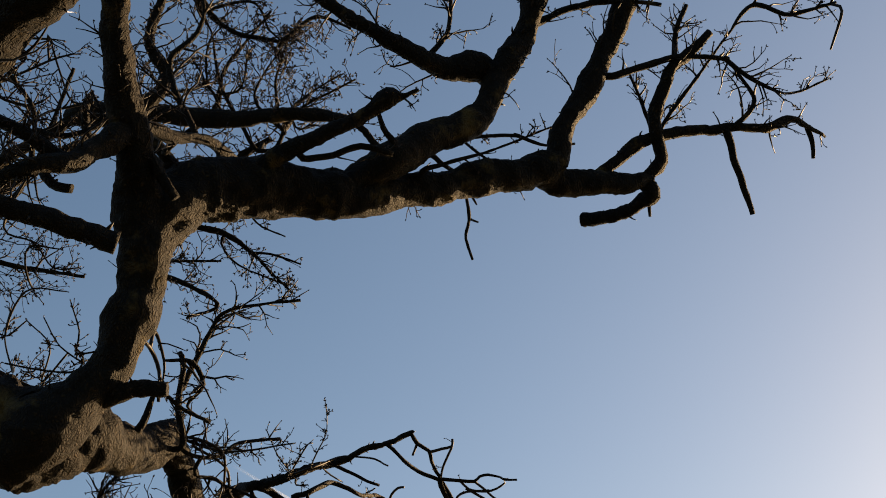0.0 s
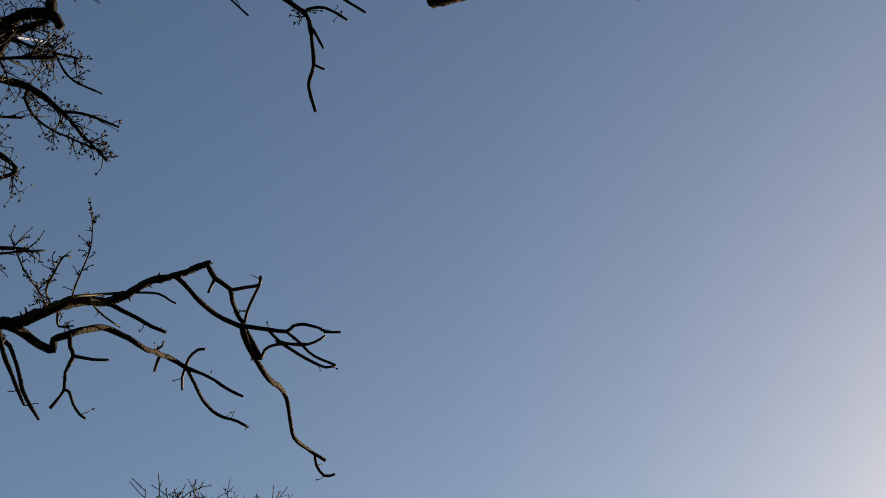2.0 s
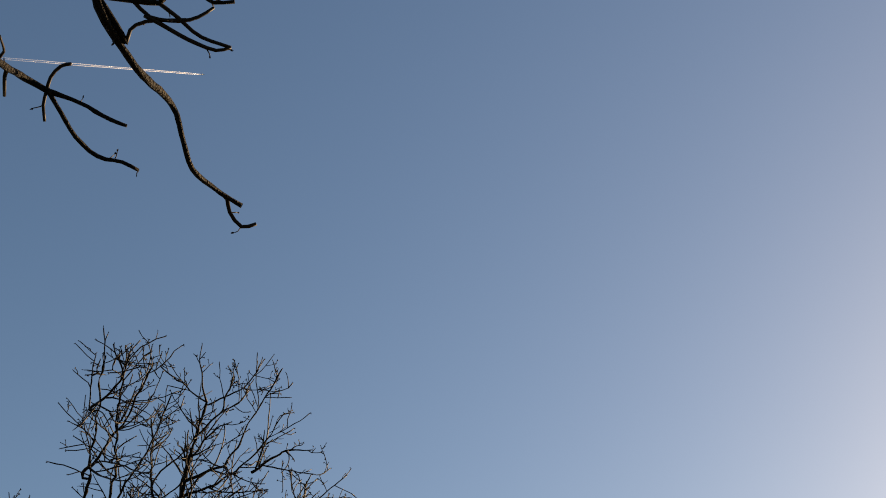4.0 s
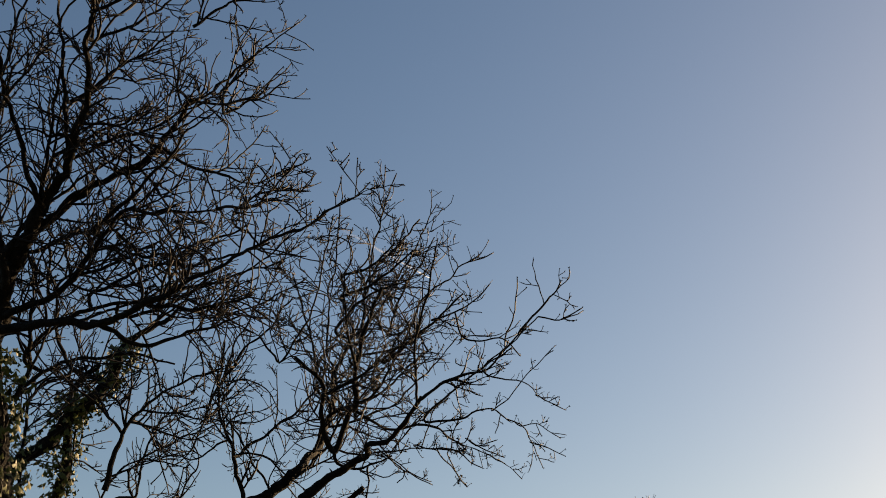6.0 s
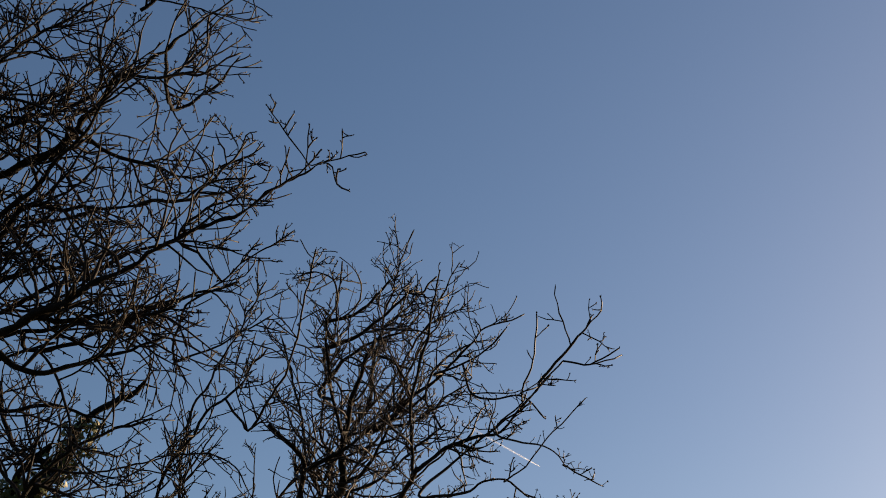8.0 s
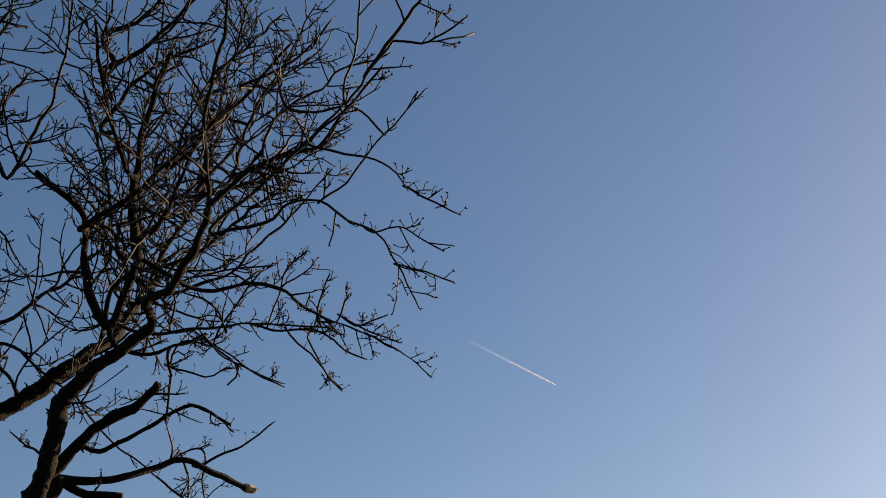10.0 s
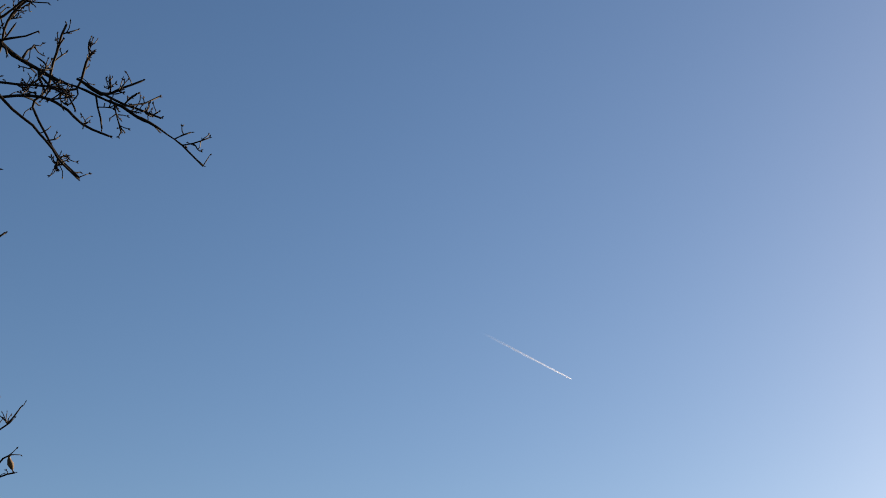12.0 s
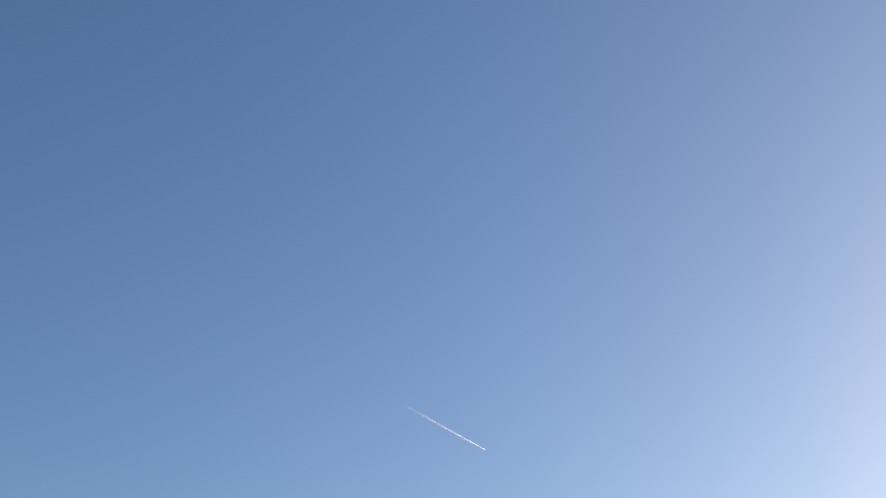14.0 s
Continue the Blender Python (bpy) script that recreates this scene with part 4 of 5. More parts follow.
tall.limb([(-4.72, 17.00, 5.49, 0.014), (-4.33, 17.05, 5.63, 0.010), (-4.02, 17.09, 5.78, 0.008)], 16, 0.25, 0.10)
tall.limb([(-5.93, 15.58, 4.57, 0.154), (-5.79, 15.37, 5.05, 0.132), (-5.61, 15.25, 5.40, 0.101), (-5.36, 15.15, 5.72, 0.075), (-5.12, 15.06, 6.02, 0.053), (-4.91, 14.82, 6.29, 0.039), (-4.73, 14.59, 6.54, 0.030), (-4.55, 14.32, 6.83, 0.023), (-4.48, 14.16, 6.99, 0.019), (-4.21, 13.88, 7.28, 0.012)], 22, 0.55, 0.35)
tall.limb([(-4.21, 13.88, 7.28, 0.015), (-4.22, 13.67, 7.50, 0.009), (-4.18, 13.62, 7.70, 0.004)], 6, 0.12, 0.10)
tall.limb([(-4.21, 13.88, 7.28, 0.012), (-4.33, 13.80, 7.36, 0.008), (-4.54, 13.61, 7.54, 0.006)], 6, 0.30, 0.20)
tall.limb([(-4.21, 13.90, 7.27, 0.012), (-3.98, 13.92, 7.35, 0.010), (-3.75, 13.85, 7.49, 0.006)], 6, 0.30, 0.20)
tall.limb([(-4.56, 14.35, 6.82, 0.019), (-4.24, 14.36, 6.95, 0.015), (-3.97, 14.23, 7.17, 0.010), (-3.58, 13.97, 7.55, 0.006)], 12, 0.35, 0.20)
tall.limb([(-4.79, 14.77, 6.87, 0.020), (-4.48, 14.84, 7.04, 0.016), (-4.18, 14.87, 7.29, 0.011), (-3.88, 14.83, 7.64, 0.007)], 12, 0.35, 0.20)
tall.limb([(-5.32, 15.11, 5.75, 0.035), (-5.31, 14.64, 6.15, 0.025), (-5.01, 13.89, 6.47, 0.018), (-4.43, 12.80, 6.82, 0.011), (-4.40, 12.56, 7.09, 0.006)], 26, 0.40, 0.20)
tall.limb([(-5.07, 15.01, 6.06, 0.026), (-5.04, 14.75, 6.67, 0.020), (-4.98, 14.37, 7.52, 0.011)], 18, 0.45, 0.20)
tall.limb([(-5.62, 15.21, 5.20, 0.048), (-5.60, 14.94, 5.70, 0.035), (-5.43, 14.39, 6.18, 0.025), (-5.01, 13.48, 6.55, 0.014), (-4.40, 12.47, 6.92, 0.007)], 24, 0.50, 0.20)
tall.limb([(-5.62, 15.19, 5.43, 0.069), (-5.39, 15.23, 5.63, 0.053), (-5.12, 15.27, 5.86, 0.045), (-4.86, 15.34, 6.02, 0.037), (-4.62, 15.38, 6.23, 0.033), (-4.36, 15.40, 6.48, 0.025), (-4.10, 15.42, 6.74, 0.017), (-3.81, 15.45, 7.00, 0.011)], 30, 0.50, 0.20)
tall.limb([(-3.83, 15.45, 6.98, 0.011), (-3.68, 15.50, 7.13, 0.008), (-3.51, 15.54, 7.29, 0.006)], 8, 0.25, 0.10)
tall.limb([(-4.16, 15.31, 6.54, 0.016), (-3.89, 15.50, 6.60, 0.013), (-3.60, 15.62, 6.82, 0.008)], 12, 0.35, 0.10)
tall.limb([(-4.54, 15.32, 6.23, 0.021), (-4.20, 15.58, 6.12, 0.017), (-3.93, 15.78, 6.09, 0.010), (-3.59, 15.91, 6.23, 0.006)], 20, 0.40, 0.10)
tall.limb([(-5.69, 15.38, 5.01, 0.045), (-5.30, 15.42, 5.21, 0.037), (-4.97, 15.39, 5.53, 0.029), (-4.82, 15.35, 5.72, 0.024), (-4.51, 15.46, 5.73, 0.018), (-4.08, 15.60, 5.77, 0.010)], 28, 0.50, 0.20)
tall.limb([(-4.12, 15.59, 5.77, 0.018), (-3.83, 15.71, 5.86, 0.014), (-3.54, 15.72, 6.19, 0.008)], 16, 0.40, 0.10)
tall.limb([(-5.63, 15.24, 4.84, 0.060), (-5.25, 15.30, 4.89, 0.048), (-4.90, 15.36, 4.88, 0.039), (-4.50, 15.39, 4.99, 0.033), (-4.09, 15.40, 5.15, 0.025), (-3.75, 15.38, 5.31, 0.017), (-3.34, 15.40, 5.46, 0.012), (-2.80, 15.42, 5.69, 0.006)], 34, 0.45, 0.15)
tall.limb([(-4.58, 15.44, 5.00, 0.024), (-4.21, 15.58, 5.00, 0.018), (-3.83, 15.68, 5.08, 0.012)], 22, 0.45, 0.10)
tall.limb([(-4.91, 15.38, 4.88, 0.032), (-4.65, 15.61, 4.76, 0.024), (-4.37, 15.74, 4.86, 0.016), (-4.01, 15.88, 5.01, 0.010)], 14, 0.50, 0.10)
tall.limb([(-7.91, 18.55, 4.52, 0.110), (-7.56, 18.58, 4.90, 0.105), (-7.15, 18.65, 5.26, 0.100), (-6.75, 18.69, 5.68, 0.073), (-6.60, 18.67, 6.02, 0.051), (-6.15, 18.77, 6.35, 0.028)], 20, 0.50, 0.40)
tall.limb([(-7.39, 18.88, 4.46, 0.083), (-7.27, 18.78, 4.93, 0.072), (-7.17, 18.63, 5.46, 0.056), (-6.90, 18.64, 5.80, 0.039)], 10, 0.40, 0.10)
tall.limb([(-6.72, 18.71, 5.57, 0.045), (-7.19, 18.49, 5.77, 0.034), (-7.27, 18.27, 6.29, 0.022)], 10, 0.50, 0.20)
tall.limb([(-5.77, 15.53, 4.40, 0.036), (-5.62, 15.58, 4.53, 0.028), (-5.48, 15.39, 5.14, 0.018)], 12, 0.50, 0.20)
tall.limb([(-5.33, 16.41, 3.90, 0.038), (-5.17, 16.36, 4.36, 0.026), (-4.96, 16.42, 4.63, 0.017), (-4.50, 16.59, 4.87, 0.011)], 20, 0.50, 0.10)
tall.limb([(-4.90, 15.47, 5.65, 0.021), (-4.66, 15.70, 5.50, 0.017), (-4.32, 15.81, 5.65, 0.010)], 12, 0.45, 0.10)
tall.limb([(-5.23, 15.50, 5.34, 0.021), (-4.94, 15.62, 5.45, 0.017), (-4.63, 15.70, 5.63, 0.010)], 12, 0.45, 0.10)
tall.limb([(-5.31, 15.18, 6.17, 0.025), (-4.96, 15.26, 6.40, 0.017), (-4.61, 15.35, 6.59, 0.011)], 20, 0.45, 0.10)
tall.limb([(-5.13, 15.06, 6.56, 0.021), (-4.83, 15.10, 6.82, 0.017), (-4.39, 15.17, 7.13, 0.011)], 18, 0.45, 0.10)
tall.limb([(-5.69, 15.24, 5.51, 0.025), (-5.77, 15.06, 5.94, 0.017), (-5.62, 14.89, 6.54, 0.010)], 18, 0.45, 0.10)
tall.limb([(-4.96, 15.31, 5.61, 0.027), (-4.67, 15.29, 5.82, 0.022), (-4.38, 15.23, 6.08, 0.015), (-3.98, 15.19, 6.38, 0.008)], 10, 0.40, 0.10)
tall.limb([(-5.85, 15.50, 5.19, 0.040), (-5.64, 15.33, 5.68, 0.027), (-5.32, 15.32, 5.94, 0.018), (-4.87, 15.34, 6.20, 0.011)], 24, 0.50, 0.10)
tall.limb([(-5.75, 15.55, 5.59, 0.027), (-5.22, 15.65, 5.77, 0.021), (-4.56, 15.79, 5.96, 0.014)], 16, 0.50, 0.10)
tall.limb([(-5.68, 15.83, 5.10, 0.027), (-5.04, 16.01, 5.30, 0.021), (-4.27, 16.25, 5.47, 0.014)], 19, 0.50, 0.10)
tall.limb([(-5.17, 15.17, 6.15, 0.022), (-4.70, 15.26, 6.33, 0.018), (-4.12, 15.34, 6.58, 0.011)], 24, 0.50, 0.10)
tall.limb([(-5.66, 15.02, 5.74, 0.022), (-5.55, 14.76, 6.29, 0.018), (-5.15, 14.61, 6.76, 0.011)], 26, 0.50, 0.10)
tall.limb([(-5.32, 15.13, 5.71, 0.022), (-5.22, 14.89, 6.21, 0.018), (-4.98, 14.66, 6.76, 0.011)], 22, 0.50, 0.10)
tall.limb([(-5.24, 15.79, 5.30, 0.024), (-4.78, 15.89, 5.52, 0.017), (-4.07, 16.02, 5.83, 0.011)], 14, 0.50, 0.10)
tall.limb([(-5.14, 16.13, 5.22, 0.021), (-4.59, 16.31, 5.47, 0.016), (-3.96, 16.51, 5.72, 0.011)], 14, 0.50, 0.10)
tall.limb([(-6.18, 16.40, 4.82, 0.029), (-5.65, 16.55, 5.09, 0.021), (-5.08, 16.89, 5.06, 0.013)], 8, 0.30, 0.10)
tall.limb([(-6.14, 16.28, 5.04, 0.029), (-5.85, 16.34, 5.30, 0.021), (-5.32, 16.53, 5.50, 0.013)], 8, 0.30, 0.10)
tall.limb([(-5.56, 17.28, 5.75, 0.023), (-5.21, 17.30, 6.11, 0.019), (-4.56, 17.50, 6.37, 0.012)], 12, 0.35, 0.10)
tall.limb([(-4.60, 15.83, 7.64, 0.020), (-4.28, 15.84, 7.79, 0.015), (-4.01, 15.92, 7.84, 0.009)], 10, 0.35, 0.10)
tall.limb([(-4.41, 16.10, 6.93, 0.019), (-4.14, 16.12, 7.04, 0.015), (-3.91, 16.08, 7.23, 0.009)], 14, 0.35, 0.10)
tall.limb([(-5.07, 13.50, 6.57, 0.020), (-4.53, 13.13, 6.72, 0.013), (-4.09, 12.65, 6.91, 0.009)], 24, 0.35, 0.10)
tall.limb([(-4.73, 12.90, 6.76, 0.017), (-4.41, 12.73, 6.82, 0.012), (-4.26, 12.58, 6.97, 0.009)], 20, 0.35, 0.10)
tall.limb([(-5.20, 14.32, 6.60, 0.017), (-4.87, 14.07, 6.89, 0.012), (-4.46, 13.70, 7.29, 0.008)], 20, 0.30, 0.10)
tall.limb([(-4.71, 14.59, 7.02, 0.018), (-4.44, 14.49, 7.35, 0.013), (-4.26, 14.50, 7.43, 0.009)], 12, 0.25, 0.10)
tall.limb([(-4.36, 14.02, 7.04, 0.014), (-4.10, 13.90, 7.20, 0.012), (-3.90, 13.72, 7.39, 0.008)], 10, 0.25, 0.10)
tall.limb([(-4.40, 16.44, 6.18, 0.017), (-4.09, 16.44, 6.37, 0.013), (-3.81, 16.56, 6.34, 0.009)], 16, 0.30, 0.10)
tall.limb([(-4.33, 15.92, 7.05, 0.017), (-4.10, 15.89, 7.24, 0.013), (-4.00, 15.80, 7.43, 0.009)], 14, 0.30, 0.10)
tall.limb([(-7.66, 18.66, 4.48, 0.027), (-7.43, 18.35, 5.39, 0.022), (-6.90, 18.45, 5.73, 0.017)], 14, 0.30, 0.10)
tall.limb([(-6.86, 17.20, 4.47, 0.024), (-6.53, 17.06, 5.01, 0.019), (-6.24, 17.10, 5.15, 0.012)], 14, 0.35, 0.10)
tall.finish()

low = Tree("tree", "bare spreading tree with arching budded branches and broken stubs", ASH_BARK, 14, 0.17, 0.15, 1.12, 0.7, 1.65, 0.12)
low.slim, low.stout, low.wander, low.girth = 0.0043, 0.0115, 0.06, 0.6
low.limb([(-6.2, 18.96, -0.1, 0.26), (-6.1, 18.96, 1.5, 0.18), (-5.85, 18.86, 3.2, 0.13), (-5.3, 18.66, 4.11, 0.09)], 0, 0.3, 0.1, "trunk")
low.limb([(-5.9, 18.96, 2.9, 0.08), (-5.22, 18.63, 4.25, 0.045)], 0, 0.3, 0.1, "trunk")
low.limb([(-5.46, 19.42, -0.1, 0.24), (-5.41, 19.37, 1.2, 0.17), (-5.23, 19.22, 2.8, 0.12), (-5.11, 19.12, 3.68, 0.1)], 0, 0.3, 0.1, "trunk")
low.limb([(-5.21, 19.2, 2.9, 0.07), (-5, 19.03, 3.9, 0.05)], 0, 0.3, 0.1, "trunk")
low.limb([(-5.21, 19.2, 3, 0.06), (-5.09, 19.37, 4.09, 0.05)], 0, 0.3, 0.1, "trunk")
low.limb([(-5.30, 18.66, 4.11, 0.092), (-5.04, 18.82, 4.39, 0.088), (-4.80, 19.00, 4.62, 0.073), (-4.71, 19.28, 4.95, 0.059), (-4.73, 19.56, 5.37, 0.045), (-4.82, 19.83, 5.73, 0.035), (-4.78, 20.03, 6.16, 0.027), (-4.70, 20.24, 6.62, 0.018)], 24, 0.50, 0.40)
low.limb([(-4.56, 19.90, 6.47, 0.026), (-4.49, 19.88, 6.97, 0.021), (-4.40, 19.86, 7.47, 0.015), (-4.15, 19.82, 8.14, 0.009)], 26, 0.40, 0.10)
low.limb([(-4.53, 19.76, 6.29, 0.026), (-4.19, 19.87, 6.80, 0.018), (-3.69, 19.85, 7.71, 0.009)], 26, 0.40, 0.10)
low.limb([(-2.15, 17.76, 5.48, 0.011), (-1.97, 17.78, 5.45, 0.009), (-1.77, 17.77, 5.52, 0.005)], 3, 0.20, 0.20)
low.limb([(-2.44, 17.86, 5.29, 0.009), (-2.35, 17.77, 5.54, 0.007), (-2.30, 17.66, 5.81, 0.005)], 5, 0.12, 0.20)
low.limb([(-4.45, 18.94, 5.16, 0.024), (-4.14, 19.17, 5.40, 0.019), (-3.60, 19.37, 5.88, 0.014)], 24, 0.40, 0.10)
low.limb([(-3.78, 19.36, 6.25, 0.019), (-3.43, 19.51, 6.69, 0.014), (-3.03, 19.74, 7.01, 0.009)], 16, 0.35, 0.10)
low.limb([(-4.55, 19.10, 5.22, 0.027), (-4.75, 19.09, 5.83, 0.019), (-4.96, 18.94, 6.69, 0.011)], 26, 0.40, 0.10)
low.limb([(-4.55, 19.20, 5.50, 0.024), (-4.70, 19.28, 6.19, 0.017), (-4.55, 19.16, 7.50, 0.012)], 26, 0.40, 0.10)
low.limb([(-4.53, 19.17, 5.10, 0.024), (-4.02, 19.46, 5.38, 0.016), (-3.39, 19.60, 6.06, 0.008)], 16, 0.40, 0.10)
low.limb([(-5.22, 18.63, 4.25, 0.041), (-5.26, 18.53, 4.74, 0.031), (-5.44, 18.44, 5.10, 0.023), (-5.35, 18.30, 5.77, 0.016)], 22, 0.50, 0.10)
low.limb([(-5.28, 18.61, 4.71, 0.031), (-5.00, 18.80, 5.02, 0.021), (-4.64, 18.97, 5.43, 0.013)], 18, 0.45, 0.10)
low.limb([(-5.05, 18.85, 4.40, 0.021), (-5.29, 18.77, 4.87, 0.016), (-5.52, 18.77, 5.16, 0.011)], 6, 0.40, 0.10)
low.limb([(-6.41, 18.09, 4.43, 0.020), (-5.90, 18.34, 4.78, 0.016), (-5.51, 18.59, 5.05, 0.011)], 10, 0.45, 0.10)
low.limb([(-4.76, 18.87, 4.57, 0.026), (-4.55, 19.11, 4.97, 0.019), (-4.17, 19.21, 5.76, 0.011)], 20, 0.45, 0.10)
low.limb([(-2.34, 17.85, 5.39, 0.016), (-2.11, 17.79, 5.57, 0.014), (-1.93, 17.71, 5.76, 0.009)], 6, 0.30, 0.10)
low.limb([(-5.32, 18.00, 4.95, 0.021), (-4.99, 17.89, 5.40, 0.017), (-4.45, 17.82, 5.94, 0.011)], 26, 0.40, 0.10)
low.limb([(-4.58, 18.00, 5.39, 0.017), (-4.22, 17.81, 5.99, 0.013), (-3.98, 17.57, 6.59, 0.008)], 26, 0.40, 0.10)
low.limb([(-4.13, 19.53, 6.11, 0.022), (-3.89, 19.49, 6.61, 0.017), (-3.60, 19.46, 7.13, 0.011)], 24, 0.35, 0.10)
low.limb([(-4.25, 19.24, 6.61, 0.022), (-3.98, 19.35, 7.06, 0.017), (-3.77, 19.50, 7.39, 0.012)], 24, 0.35, 0.10)
low.limb([(-4.38, 19.14, 5.76, 0.022), (-3.99, 19.33, 5.90, 0.016), (-3.47, 19.47, 6.26, 0.011)], 22, 0.35, 0.10)
low.limb([(-5.05, 17.82, 5.38, 0.017), (-4.70, 17.67, 5.91, 0.013), (-4.37, 17.56, 6.37, 0.008)], 24, 0.30, 0.10)
low.limb([(-6.25, 18.43, 4.35, 0.021), (-6.04, 18.33, 4.95, 0.016), (-5.66, 18.43, 5.28, 0.011)], 18, 0.35, 0.10)
low.limb([(-6.65, 18.49, 4.39, 0.021), (-6.32, 18.47, 4.68, 0.016), (-5.83, 18.67, 4.66, 0.011)], 16, 0.35, 0.10)
low.limb([(-5.96, 18.76, 4.36, 0.018), (-5.73, 18.68, 4.71, 0.013), (-5.79, 18.52, 4.99, 0.011)], 14, 0.30, 0.10)
low.many, low.long, low.far, low.knobs, low.bend, low.stout, low.slim, low.wander, low.girth = 0.34, 1.25, 1.0, 0.42, 0.2, 0.0085, 0.0038, 0.035, 0.8
low.limb([(-4.04, 18.48, 5.08, 0.037), (-4.02, 18.34, 5.34, 0.028), (-3.92, 18.22, 5.61, 0.025), (-3.67, 18.07, 6.05, 0.019)], 34, 0.50, 0.10)
low.limb([(-4.35, 18.69, 4.71, 0.035), (-4.38, 18.45, 5.05, 0.028), (-4.33, 18.31, 5.25, 0.023), (-4.52, 18.09, 5.46, 0.019)], 24, 0.50, 0.10)
low.limb([(-4.26, 18.25, 5.13, 0.022), (-3.94, 18.24, 5.26, 0.018), (-3.58, 18.19, 5.47, 0.012)], 28, 0.50, 0.10)
low.limb([(-3.96, 18.40, 5.07, 0.020), (-3.77, 18.35, 5.18, 0.015), (-3.47, 18.17, 5.57, 0.012)], 28, 0.50, 0.10)
low.limb([(-3.97, 18.21, 5.40, 0.018), (-3.96, 17.92, 5.69, 0.014), (-3.88, 17.64, 6.03, 0.009)], 28, 0.50, 0.10)
low.limb([(-3.69, 18.21, 5.36, 0.018), (-3.26, 18.15, 5.65, 0.014), (-2.90, 18.08, 5.90, 0.009)], 30, 0.45, 0.10)
low.limb([(-3.01, 17.98, 4.93, 0.012), (-2.71, 17.93, 5.12, 0.010), (-2.42, 17.89, 5.27, 0.007)], 14, 0.35, 0.10)
low.limb([(-3.22, 17.91, 4.71, 0.014), (-2.95, 17.90, 4.69, 0.011), (-2.73, 17.84, 4.72, 0.009), (-2.61, 17.93, 4.75, 0.008), (-2.50, 18.07, 4.68, 0.007)], 13, 0.30, 0.10)
low.limb([(-2.51, 18.06, 4.69, 0.008), (-2.39, 18.20, 4.64, 0.005), (-2.30, 18.46, 4.35, 0.004)], 13, 0.25, 0.20)
low.limb([(-2.41, 18.13, 4.64, 0.005), (-2.29, 18.16, 4.66, 0.004), (-2.11, 18.29, 4.56, 0.004)], 8, 0.15, 0.20)
low.limb([(-2.37, 18.32, 4.55, 0.005), (-2.09, 18.37, 4.42, 0.004)], 6, 0.15, 0.30)
low.limb([(-2.61, 17.84, 5.02, 0.009), (-2.45, 17.98, 5.02, 0.007), (-2.32, 18.12, 5.00, 0.005), (-2.28, 18.25, 4.93, 0.004)], 13, 0.20, 0.20)
low.limb([(-2.29, 18.24, 4.94, 0.006), (-2.09, 18.48, 4.86, 0.004)], 8, 0.15, 0.10)
low.limb([(-2.59, 17.89, 4.73, 0.007), (-2.44, 17.92, 4.88, 0.005), (-2.04, 17.91, 5.26, 0.004)], 13, 0.25, 0.10)
low.limb([(-3.96, 18.70, 4.96, 0.017), (-3.85, 18.88, 4.92, 0.016), (-3.54, 19.07, 5.01, 0.015), (-3.40, 19.28, 4.93, 0.012), (-3.26, 19.49, 4.88, 0.008), (-3.01, 19.74, 4.80, 0.007), (-2.85, 20.01, 4.65, 0.005)], 62, 0.22, 0.20)
low.limb([(-4.21, 18.87, 4.71, 0.014), (-3.96, 19.02, 4.75, 0.011), (-3.67, 19.18, 4.80, 0.008), (-3.26, 19.41, 4.81, 0.005)], 50, 0.16, 0.20)
low.limb([(-3.95, 19.06, 4.76, 0.008), (-3.85, 19.28, 4.65, 0.007), (-3.64, 19.54, 4.54, 0.005)], 6, 0.20, 0.20)
low.limb([(-3.50, 19.34, 4.78, 0.008), (-3.43, 19.54, 4.67, 0.007), (-3.35, 19.76, 4.55, 0.005)], 5, 0.15, 0.20)
low.limb([(-4.33, 18.76, 4.61, 0.021), (-4.21, 18.86, 4.57, 0.016), (-4.04, 18.93, 4.63, 0.011), (-3.87, 19.00, 4.71, 0.010)], 4, 0.30, 0.20)
low.limb([(-4.10, 18.96, 4.62, 0.013), (-4.12, 19.05, 4.45, 0.010), (-4.19, 19.14, 4.25, 0.008)], 16, 0.25, 0.10)
low.limb([(-5.00, 19.03, 3.90, 0.048), (-4.73, 19.00, 4.08, 0.043), (-4.47, 18.98, 4.24, 0.040), (-4.28, 18.98, 4.32, 0.035), (-4.13, 18.95, 4.41, 0.027)], 5, 0.30, 0.20)
low.limb([(-4.58, 19.07, 4.11, 0.019), (-4.33, 19.11, 4.21, 0.016), (-4.04, 19.15, 4.33, 0.014), (-3.83, 19.28, 4.23, 0.011)], 5, 0.30, 0.20)
low.limb([(-5.09, 19.37, 4.09, 0.037), (-4.84, 19.58, 4.10, 0.031), (-4.68, 19.71, 4.19, 0.028), (-4.53, 19.84, 4.28, 0.026), (-4.37, 20.05, 4.23, 0.028), (-4.25, 20.24, 4.17, 0.025)], 5, 0.30, 0.20)
low.limb([(-4.48, 19.98, 4.27, 0.011), (-4.22, 20.02, 4.37, 0.009), (-3.96, 20.03, 4.52, 0.005)], 1, 0.15, 0.10)
low.limb([(-5.08, 19.38, 4.08, 0.037), (-4.94, 19.48, 4.00, 0.034), (-4.74, 19.57, 3.99, 0.029)], 2, 0.20, 0.10)
low.limb([(-5.36, 19.82, 4.81, 0.010), (-5.28, 20.05, 4.62, 0.009), (-5.08, 20.33, 4.43, 0.005)], 12, 0.30, 0.10)
low.limb([(-4.70, 20.39, 4.54, 0.010), (-4.76, 20.54, 4.25, 0.006), (-4.67, 20.75, 3.97, 0.005)], 16, 0.25, 0.10)
